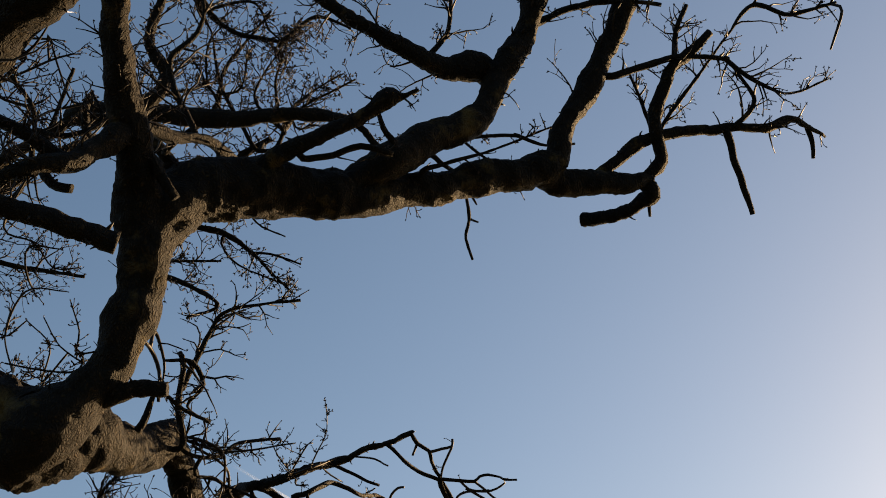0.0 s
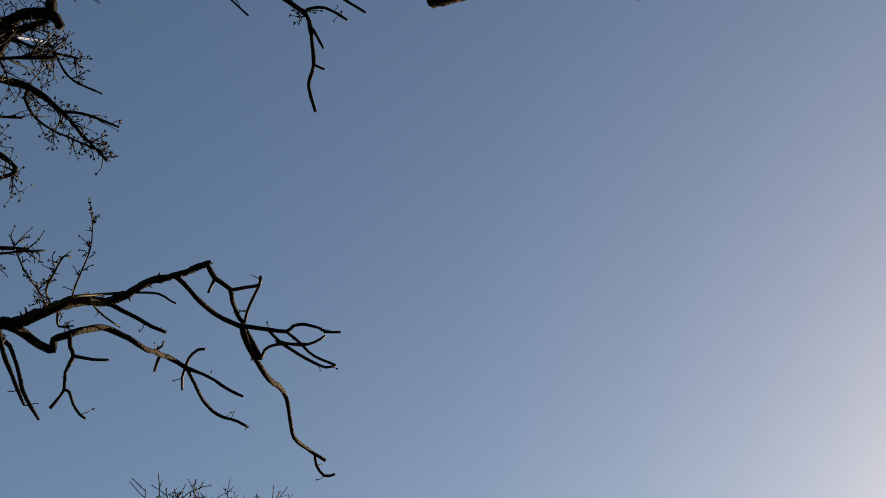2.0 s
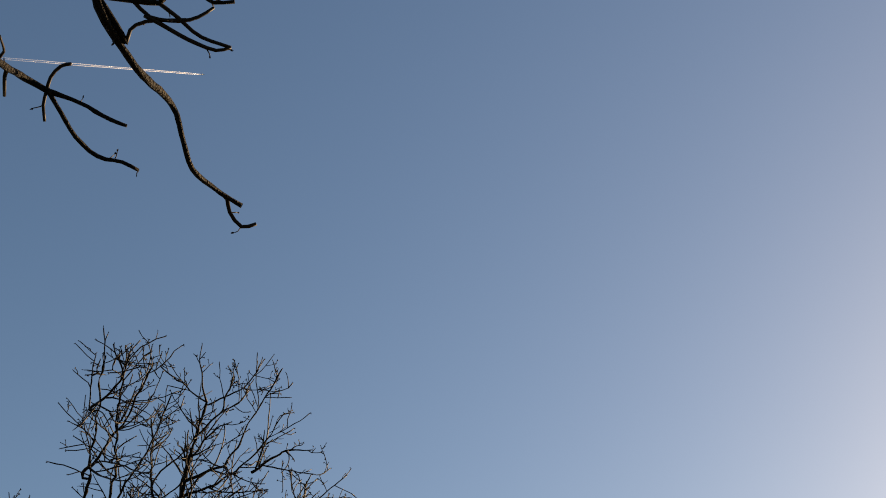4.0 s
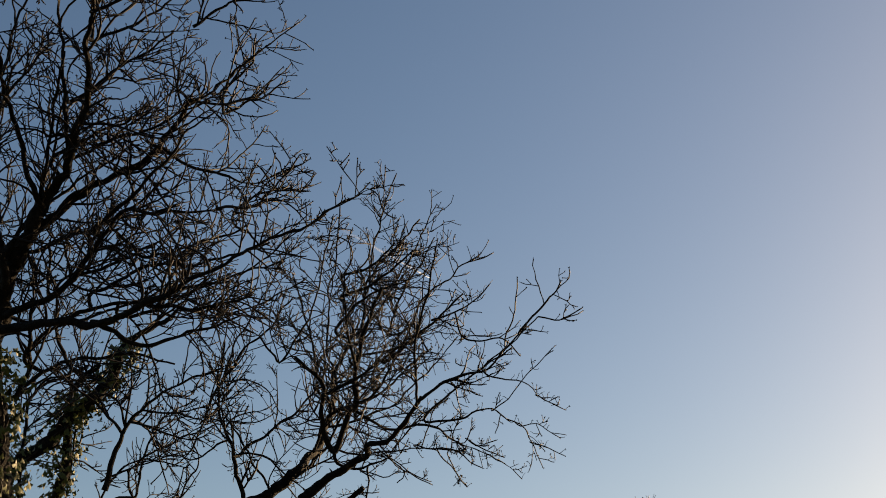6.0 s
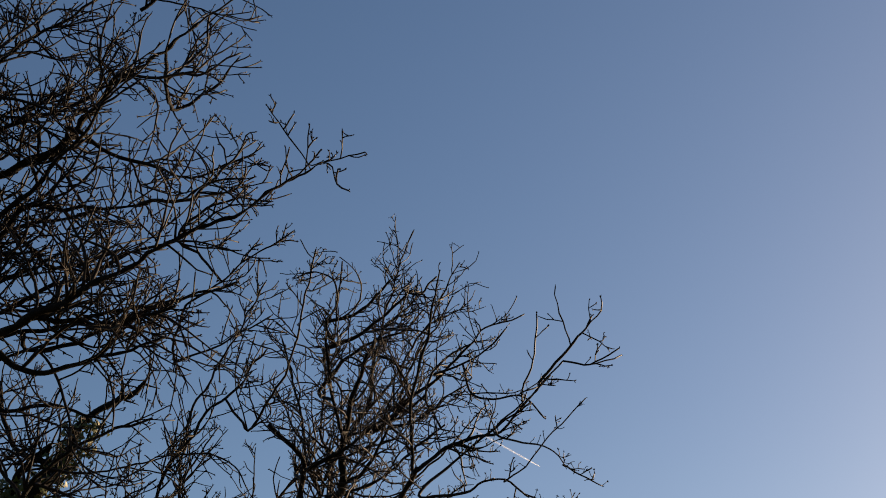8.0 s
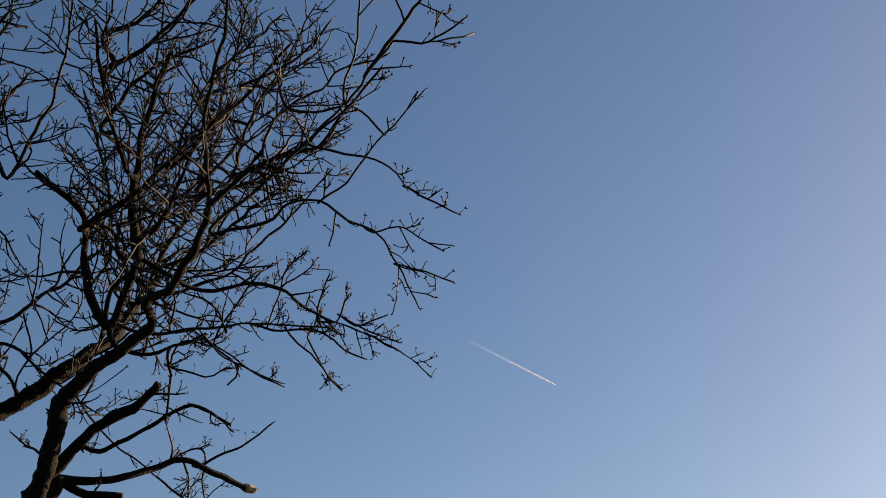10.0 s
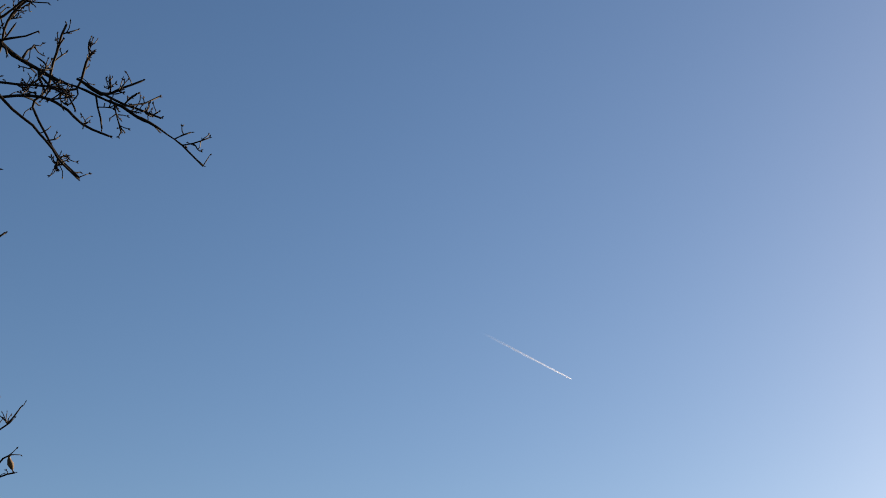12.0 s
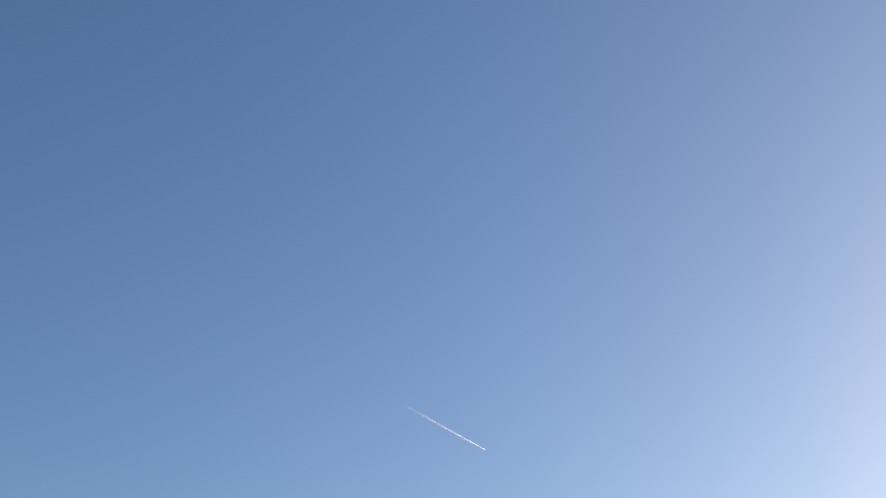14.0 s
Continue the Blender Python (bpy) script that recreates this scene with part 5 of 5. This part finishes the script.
low.limb([(-5.11, 19.12, 3.68, 0.090), (-4.90, 18.99, 3.91, 0.076), (-4.74, 18.84, 4.13, 0.066), (-4.58, 18.70, 4.33, 0.056)], 6, 0.50, 0.40)
low.limb([(-4.58, 18.70, 4.33, 0.056), (-4.33, 18.68, 4.50, 0.050), (-4.09, 18.68, 4.60, 0.043), (-3.97, 18.59, 4.61, 0.037), (-3.88, 18.42, 4.66, 0.033), (-3.64, 18.31, 4.68, 0.029), (-3.40, 18.13, 4.84, 0.024), (-3.25, 17.96, 4.92, 0.021)], 6, 0.45, 0.30)
low.limb([(-3.26, 17.97, 4.91, 0.020), (-3.03, 17.95, 5.04, 0.018), (-2.82, 17.96, 5.12, 0.015), (-2.68, 17.99, 5.14, 0.012), (-2.51, 17.97, 5.29, 0.010), (-2.29, 17.94, 5.48, 0.008)], 26, 0.25, 0.10)
low.limb([(-3.33, 18.07, 4.99, 0.017), (-3.28, 17.89, 5.41, 0.014), (-3.10, 17.74, 5.86, 0.012), (-3.00, 17.61, 6.24, 0.007)], 24, 0.45, 0.10)
low.limb([(-4.96, 20.51, 4.59, 0.012), (-4.96, 20.68, 4.30, 0.008), (-4.96, 20.86, 4.01, 0.005)], 20, 0.30, 0.10)
low.limb([(-5.05, 20.47, 4.38, 0.010), (-4.88, 20.70, 4.22, 0.008), (-4.66, 20.92, 4.09, 0.005)], 20, 0.30, 0.10)
low.limb([(-4.28, 19.24, 4.66, 0.010), (-4.07, 19.35, 4.59, 0.007), (-3.94, 19.37, 4.65, 0.005)], 6, 0.20, 0.10)
low.limb([(-4.52, 18.60, 5.28, 0.014), (-4.22, 18.70, 5.41, 0.011), (-3.79, 18.85, 5.57, 0.008)], 20, 0.35, 0.10)
low.limb([(-3.76, 19.39, 4.90, 0.010), (-3.39, 19.56, 4.84, 0.008), (-3.28, 19.64, 4.76, 0.007), (-3.17, 19.71, 4.71, 0.005)], 16, 0.12, 0.20)
low.limb([(-4.09, 19.20, 4.84, 0.008), (-3.95, 19.36, 4.73, 0.007), (-3.79, 19.51, 4.63, 0.007), (-3.68, 19.61, 4.59, 0.005)], 16, 0.12, 0.20)
low.limb([(-3.48, 19.53, 4.83, 0.007), (-3.43, 19.65, 4.66, 0.005), (-3.34, 19.75, 4.55, 0.005)], 12, 0.10, 0.20)
low.limb([(-3.62, 19.41, 5.14, 0.007), (-3.54, 19.37, 5.26, 0.007), (-3.42, 19.36, 5.34, 0.005)], 12, 0.10, 0.20)
low.limb([(-3.44, 19.57, 4.99, 0.007), (-3.37, 19.50, 5.13, 0.007), (-3.31, 19.47, 5.21, 0.005)], 12, 0.10, 0.20)
low.limb([(-3.33, 19.62, 4.96, 0.007), (-3.26, 19.58, 5.06, 0.007), (-3.22, 19.57, 5.10, 0.005)], 10, 0.10, 0.20)
low.limb([(-3.23, 19.68, 4.93, 0.007), (-3.13, 19.69, 4.95, 0.007), (-3.03, 19.71, 4.98, 0.005)], 10, 0.10, 0.20)
low.limb([(-3.31, 19.61, 4.99, 0.007), (-3.12, 19.74, 4.88, 0.007), (-2.98, 19.82, 4.83, 0.005)], 12, 0.10, 0.20)
low.limb([(-3.95, 19.25, 4.84, 0.008), (-3.79, 19.20, 5.00, 0.008), (-3.60, 19.16, 5.17, 0.006)], 20, 0.20, 0.20)
low.limb([(-3.85, 19.18, 4.79, 0.008), (-3.89, 19.08, 4.93, 0.008), (-4.06, 18.98, 5.01, 0.006)], 16, 0.20, 0.20)
low.limb([(-4.17, 19.07, 4.81, 0.008), (-4.10, 18.99, 4.97, 0.008), (-4.15, 18.87, 5.14, 0.006)], 16, 0.20, 0.20)
low.limb([(-4.11, 18.94, 5.05, 0.008), (-3.82, 19.00, 5.11, 0.008), (-3.51, 19.09, 5.13, 0.006)], 20, 0.20, 0.20)
low.limb([(-4.02, 19.25, 4.79, 0.008), (-3.87, 19.39, 4.64, 0.006), (-3.95, 19.42, 4.56, 0.006)], 12, 0.15, 0.20)
low.limb([(-4.27, 19.25, 4.65, 0.008), (-4.17, 19.20, 4.79, 0.006), (-3.97, 19.29, 4.75, 0.005)], 16, 0.20, 0.20)
low.limb([(-4.01, 17.94, 5.95, 0.021), (-3.64, 17.93, 6.06, 0.015), (-3.30, 17.85, 6.28, 0.010)], 26, 0.50, 0.10)
low.limb([(-3.98, 17.85, 6.11, 0.018), (-3.70, 17.85, 6.17, 0.014), (-3.45, 17.77, 6.34, 0.009)], 24, 0.50, 0.10)
low.limb([(-4.14, 18.16, 5.72, 0.018), (-3.84, 18.10, 5.98, 0.014), (-3.43, 18.15, 6.13, 0.009)], 26, 0.50, 0.10)
low.limb([(-3.17, 18.03, 5.66, 0.012), (-2.88, 18.07, 5.75, 0.009), (-2.64, 18.03, 5.94, 0.007)], 16, 0.40, 0.10)
low.limb([(-2.89, 18.12, 5.47, 0.010), (-2.58, 18.22, 5.48, 0.007), (-2.45, 18.34, 5.35, 0.006)], 12, 0.25, 0.10)
low.limb([(-4.27, 20.23, 4.18, 0.030), (-4.24, 20.25, 4.17, 0.032), (-4.22, 20.27, 4.16, 0.022), (-4.19, 20.27, 4.17, 0.004)], 0, 0.1, 0.1, "broken_end", WOOD)["label"] = "pale splintered wood where the branch snapped"
low.limb([(-4.52, 20.64, 3.65, 0.0060), (-4.40, 20.65, 3.72, 0.0053), (-4.30, 20.66, 3.78, 0.0047), (-4.22, 20.65, 3.86, 0.0040)], 3, 0.06, 0.20)
low.limb([(-4.54, 20.70, 3.53, 0.0060), (-4.41, 20.73, 3.57, 0.0053), (-4.35, 20.73, 3.62, 0.0047), (-4.30, 20.73, 3.64, 0.0040)], 2, 0.05, 0.20)
low.limb([(-4.56, 20.77, 3.40, 0.0060), (-4.44, 20.77, 3.47, 0.0053), (-4.38, 20.76, 3.54, 0.0047), (-4.30, 20.78, 3.56, 0.0040)], 2, 0.05, 0.20)
low.limb([(-4.31, 20.73, 3.63, 0.004), (-4.31, 20.75, 3.60, 0.016), (-4.31, 20.77, 3.57, 0.003)], 0, 0.1, 0.1, "dead_leaf", LEAF)["label"] = "curled brown dead leaf"
low.finish()


PLANE_1 = (396, 5.0, 9.0, 0.2)  # trail length, trail width, length of the aeroplane, girth of each streak
PLANE_2 = (410, 5.5, 5.0, 0.4)
IVY_LINES = [
    [(-5.97, 15.82, 1.2, 0.24), (-5.82, 15.67, 3.58, 0.16), (-5.72, 15.4, 4.25, 0.12), (-5.66, 15.25, 4.65, 0.09)],
    [(-7.91, 18.55, 4.52, 0.11), (-7.57, 18.6, 4.9, 0.105), (-7.17, 18.68, 5.28, 0.1), (-6.78, 18.74, 5.7, 0.07), (-6.62, 18.71, 6.01, 0.05)],
    [(-7.49, 18.88, 3.66, 0.1), (-7.39, 18.88, 4.46, 0.085), (-7.26, 18.76, 4.93, 0.07), (-7.18, 18.65, 5.47, 0.055)],
]


# ---- ivy on the tall tree ----
def ivy_on(lines, seed, count):
    """Ivy: a few stems that climb the given lines (x, y, z, radius) and heart-shaped leaves round them."""
    g = np.random.default_rng(seed)
    root = tagged(new("ivy"), "dark green glossy ivy climbing the grey trunk", "ivy")
    leaves = Shell()
    for k in lines:
        line = curve_through(k, 0.06)
        p, r = line[:, :3], line[:, 3]
        t, a, b = frames(p)
        for turn in g.uniform(0, 6.28, 2):
            w = turn + np.cumsum(g.normal(0, 0.15, len(p)))
            s = Shell()
            tube(s, p + (np.cos(w)[:, None] * a + np.sin(w)[:, None] * b) * (r + 0.008)[:, None], np.full(len(p), 0.009), 5)
            part("ivy_stem", s, TWIG_BARK, root, "thin brown climbing stem")
        for _ in range(int(count * len(p) / 30)):
            i = int(g.integers(0, len(p)))
            clump = 0.5 + noise.noise(Vector(p[i] * 3.1 + seed))
            if g.random() > clump + 0.25:
                continue
            w = g.uniform(0, 6.28)
            out = a[i] * math.cos(w) + b[i] * math.sin(w)
            c = p[i] + out * (r[i] + abs(g.normal(0.03, 0.06)) + 0.02) + t[i] * g.uniform(-0.05, 0.05)
            n = out + g.normal(0, 0.5, 3)
            n /= np.linalg.norm(n)
            x = np.cross(n, (0, 0, 1)) + g.normal(0, 0.25, 3)
            x -= n * (x @ n)
            x /= np.linalg.norm(x) + 1e-9
            y = np.cross(n, x)
            s = g.uniform(0.02, 0.042)
            shape = ((0, 0, 0), (0.55, 0.35, 0.1), (0.95, -0.1, -0.12), (0.4, -0.55, 0.05), (0, -1.35, -0.22), (-0.4, -0.55, 0.05), (-0.95, -0.1, -0.12), (-0.55, 0.35, 0.1), (0, -0.4, 0.12))
            v = [c + (x * u + y * q + n * h) * s for u, q, h in shape]
            leaves.put(v, [(8, i0, i1) for i0, i1 in zip((0, 1, 2, 3, 4, 5, 6, 7), (1, 2, 3, 4, 5, 6, 7, 0))])
    ob = part("foliage", leaves, IVY, root, "glossy dark green ivy leaves")
    tagged(ob, kind="stuff")


ivy_on(IVY_LINES, 5, 1100)


# ---- far trees ----
def far_tree(x, y, height, seed, label, group, forks=6):
    """A bare round-headed tree: a trunk that forks again and again into fine twigs."""
    g = np.random.default_rng(seed)
    root = tagged(new("bare_tree"), label, "tree", group)
    trunk, twigs = Shell(), Shell()
    thin = 0.011 if forks > 6 else 0.004
    count = [0]

    def grow(p, way, length, r, level):
        n = 5 if level > 2 else 4
        pts = [p]
        for i in range(n):
            way = way + g.normal(0, 0.13, 3) + np.array((0, 0, 0.06))
            way /= np.linalg.norm(way)
            pts.append(pts[-1] + way * length / n)
        pts = np.array(pts)
        rr = np.maximum(np.linspace(r, r * 0.6, n + 1), thin)
        tube(trunk if level > 4 else twigs, pts, rr, 8 if level > 4 else 4 if level > 2 else 3)
        count[0] += 1
        if level == 0:
            return
        for i in range(4 if level == forks or (level < 4 and forks == 6) else 3):
            out = g.normal(0, 1, 3)
            out -= way * (out @ way)
            out /= np.linalg.norm(out)
            s = g.uniform(0.35, 0.95) if level < forks else g.uniform(0.5, 0.9)
            w = way * math.cos(s) + out * math.sin(s)
            grow(pts[-1 if i < 2 else int(g.integers(2, n + 1))], w, length * g.uniform(0.62, 0.82), r * 0.58, level - 1)

    grow(np.array((0.0, 0.0, -0.1)), np.array((0.0, 0.0, 1.0)), height * (0.3 if forks == 6 else 0.27), height * 0.02, forks)
    top = max(v[:, 2].max() for v in twigs.v)
    for shell in (trunk, twigs):
        shell.v = [v * height / top for v in shell.v]
    part("trunk", trunk, ASH_BARK, root)
    tagged(part("crown", twigs, TWIG_BARK, root, "dense crown of fine bare twigs"), kind="stuff")
    high = np.concatenate(twigs.v)
    mid = high[high[:, 2] > height * 0.93].mean(0)
    root.matrix_basis = pose(x - mid[0], y - mid[1], 0)
    return root


far_tree(-9.1, 75.9, 16.8, 1, "distant bare tree with a dense rounded crown", "distant bare trees", 8)
far_tree(-4.6, 77.9, 16.0, 2, "distant bare tree with a dense rounded crown", "distant bare trees", 7)
far_tree(-1.2, 79.0, 15.9, 3, "distant bare tree with a dense rounded crown", "distant bare trees", 7)
far_tree(-26.0, 46.0, 8.2, 4, "small bare tree standing behind the ivy-clad tree", "bare trees behind")
far_tree(-29.0, 42.0, 7.6, 5, "small bare tree standing behind the ivy-clad tree", "bare trees behind")


# ---- aeroplanes with their vapour trails ----
def build_aeroplane(label, trail_length, trail_width, size, girth):
    """An airliner that points along +y, its trail behind it; size is its length."""
    root = tagged(new("aeroplane"), label, "aeroplane")
    s = Shell()
    y = np.array([-0.5, -0.46, -0.3, 0.0, 0.3, 0.43, 0.5]) * size
    r = np.array([0.008, 0.02, 0.045, 0.05, 0.05, 0.036, 0.004]) * size
    tube(s, np.stack([0 * y, y, 0 * y], -1), r, 10)
    part("fuselage", s, PAINT, root)
    for side in (-1, 1):
        for name, y0, y1, span, chord, tipc in (("wing", 0.08, -0.14, 0.48, 0.17, 0.05), ("tailplane", -0.4, -0.47, 0.17, 0.08, 0.03)):
            s = Shell()
            a, c = np.array((0.03 * side, y0, 0)), np.array((span * side, y1, 0.02))
            v = []
            for q, ch in ((a, chord), (c, tipc)):
                for dy, dz in ((0, 0), (-ch * 0.4, 0.01), (-ch, 0), (-ch * 0.4, -0.008)):
                    v.append((q + (0, dy, dz)) * size)
            s.put(v, [(0, 1, 5, 4), (1, 2, 6, 5), (2, 3, 7, 6), (3, 0, 4, 7), (4, 5, 6, 7), (3, 2, 1, 0)])
            part(name, s, PAINT, root)
        s = Shell()
        tube(s, np.array([(0.16 * side, 0.06, -0.03), (0.16 * side, 0.0, -0.03), (0.16 * side, -0.06, -0.03)]) * size, np.array((0.02, 0.024, 0.014)) * size, 8)
        part("engine", s, PAINT, root)
    s = Shell()
    v = [(x, yy, z) for x in (-0.006, 0.006) for yy, z in ((-0.38, 0.04), (-0.48, 0.04), (-0.5, 0.17), (-0.45, 0.17))]
    s.put(np.array(v) * size, [(0, 1, 2, 3), (7, 6, 5, 4), (0, 4, 5, 1), (1, 5, 6, 2), (2, 6, 7, 3), (3, 7, 4, 0)])
    part("fin", s, PAINT, root)
    # two ribbons of vapour, one from each side, that widen and drift together
    for side in (-1, 1):
        s = Shell()
        n = 60
        u = np.linspace(0, 1, n)
        yy = -0.35 * size - u * trail_length
        wob = np.array([noise.noise_vector(Vector((side * 3, q * 14, 0))) for q in u])
        wide = trail_width * (0.2 + 0.8 * np.sqrt(u))
        p = np.stack([side * (0.06 * size + 0.36 * wide), yy, -0.3 * wide], -1) + wob * wide[:, None] * (0.12, 0, 0.12)
        tube(s, p, wide * girth * (1 + 0.15 * wob[:, 1]), 8)
        part("vapour_trail", s, VAPOUR, root, "thin white vapour trail fading behind")
    return root


first_plane = build_aeroplane("white airliner high in blue sky, trailing two white streaks", *PLANE_1)
second_plane = build_aeroplane("tiny white airliner with a short fading trail", *PLANE_2)


# ---- bird ----
def build_bird():
    """A small bird that points along +y, wings half folded in a bounding flight."""
    root = tagged(new("bird"), "small brown songbird with pale belly in flight", "bird")
    s = Shell()
    y = np.array([-0.07, -0.05, -0.02, 0.02, 0.05, 0.065, 0.08])
    tube(s, np.stack([0 * y, y, 0 * y], -1), np.array([0.008, 0.018, 0.028, 0.03, 0.02, 0.012, 0.003]), 10)
    part("body", s, PALE_PLUMAGE, root)
    s = Shell()
    q = np.array([0.045, 0.06, 0.078, 0.09])
    tube(s, np.stack([0 * q, q, 0 * q + 0.008], -1), np.array([0.014, 0.02, 0.016, 0.003]), 10)
    part("head", s, PLUMAGE, root)
    for side in (-1, 1):
        s = Shell()
        v = [(side * 0.02, 0.04, 0.012), (side * 0.06, 0.03, 0.02), (side * 0.075, -0.05, 0.01), (side * 0.02, -0.06, 0.014)]
        v += [(a, b, c - 0.006) for a, b, c in v]
        s.put(v, [(0, 1, 2, 3), (7, 6, 5, 4), (0, 4, 5, 1), (1, 5, 6, 2), (2, 6, 7, 3), (3, 7, 4, 0)])
        part("wing", s, PLUMAGE, root)
    s = Shell()
    v = [(-0.008, -0.06, 0.004), (0.008, -0.06, 0.004), (0.024, -0.13, 0.002), (0.0, -0.115, 0.002), (-0.024, -0.13, 0.002)]
    v += [(a, b, c - 0.004) for a, b, c in v]
    s.put(v, [(0, 1, 2, 3), (0, 3, 4), (8, 7, 6, 5), (9, 8, 5), (0, 5, 6, 1), (1, 6, 7, 2), (2, 7, 8, 3), (3, 8, 9, 4), (4, 9, 5, 0)])
    part("tail", s, PLUMAGE, root)
    return root


bird = build_bird()


def flying(place, ahead, roll=0):
    """The pose of a thing that points along its +y at place, heading ahead."""
    q = Vector(ahead).to_track_quat("Y", "Z").to_matrix().to_4x4()
    return Matrix.Translation(place) @ q @ pose(0, 0, 0, 0, roll, 0)


def motions():
    heading = (0.919, 0.393, 0.0)
    walk(first_plane, [(t, flying(p, heading)) for t, p in (
        (0, (-1052.52, 1391.83, 1701.58)),
        (0.5, (-1020.31, 1412.72, 1701.59)),
        (1.5, (-980.60, 1443.07, 1701.60)),
        (2.5, (-917.83, 1480.18, 1701.55)),
        (2.7, (-901.49, 1496.31, 1701.67)),
        (8, (-619.35, 1574.09, 1701.70)),
        (14, (-294.47, 1685.37, 1701.79)),
    )])
    heading = (0.295, 0.955, 0.0)
    walk(second_plane, [(t, flying(p, heading)) for t, p in (
        (0, (-1003.29, 2783.18, 1301.58)),
        (5, (-944.27, 2974.03, 1301.59)),
        (6, (-934.04, 3015.40, 1301.60)),
        (6.5, (-920.74, 3063.44, 1301.58)),
        (7, (-914.04, 3055.99, 1301.59)),
        (8, (-914.06, 3100.63, 1301.60)),
        (10.3, (-872.59, 3182.42, 1301.58)),
        (10.5, (-881.99, 3205.44, 1301.57)),
        (11, (-875.85, 3220.39, 1301.62)),
        (11.5, (-859.38, 3243.19, 1301.63)),
        (11.6, (-863.94, 3235.87, 1301.62)),
        (12, (-859.48, 3262.94, 1301.58)),
        (12.5, (-854.17, 3281.62, 1301.60)),
        (12.8, (-846.74, 3292.40, 1301.60)),
        (13, (-849.45, 3297.19, 1301.60)),
        (13.5, (-842.67, 3322.40, 1301.60)),
        (14, (-833.52, 3335.52, 1301.60)),
    )])
    heading = (-3.06, -3.54, 5.32)
    walk(bird, [(t, flying(p, heading)) for t, p in (
        (0, (-2.79, 16.81, 6.95)),
        (0.5, (-4.32, 15.04, 9.61)),
        (0.9, (-5.54, 13.62, 11.74)),
        (1, (-5.85, 13.27, 12.27)),
        (2, (-8.91, 9.74, 17.59)),
        (14, (-45.64, -32.69, 81.41)),
    )])


motions()
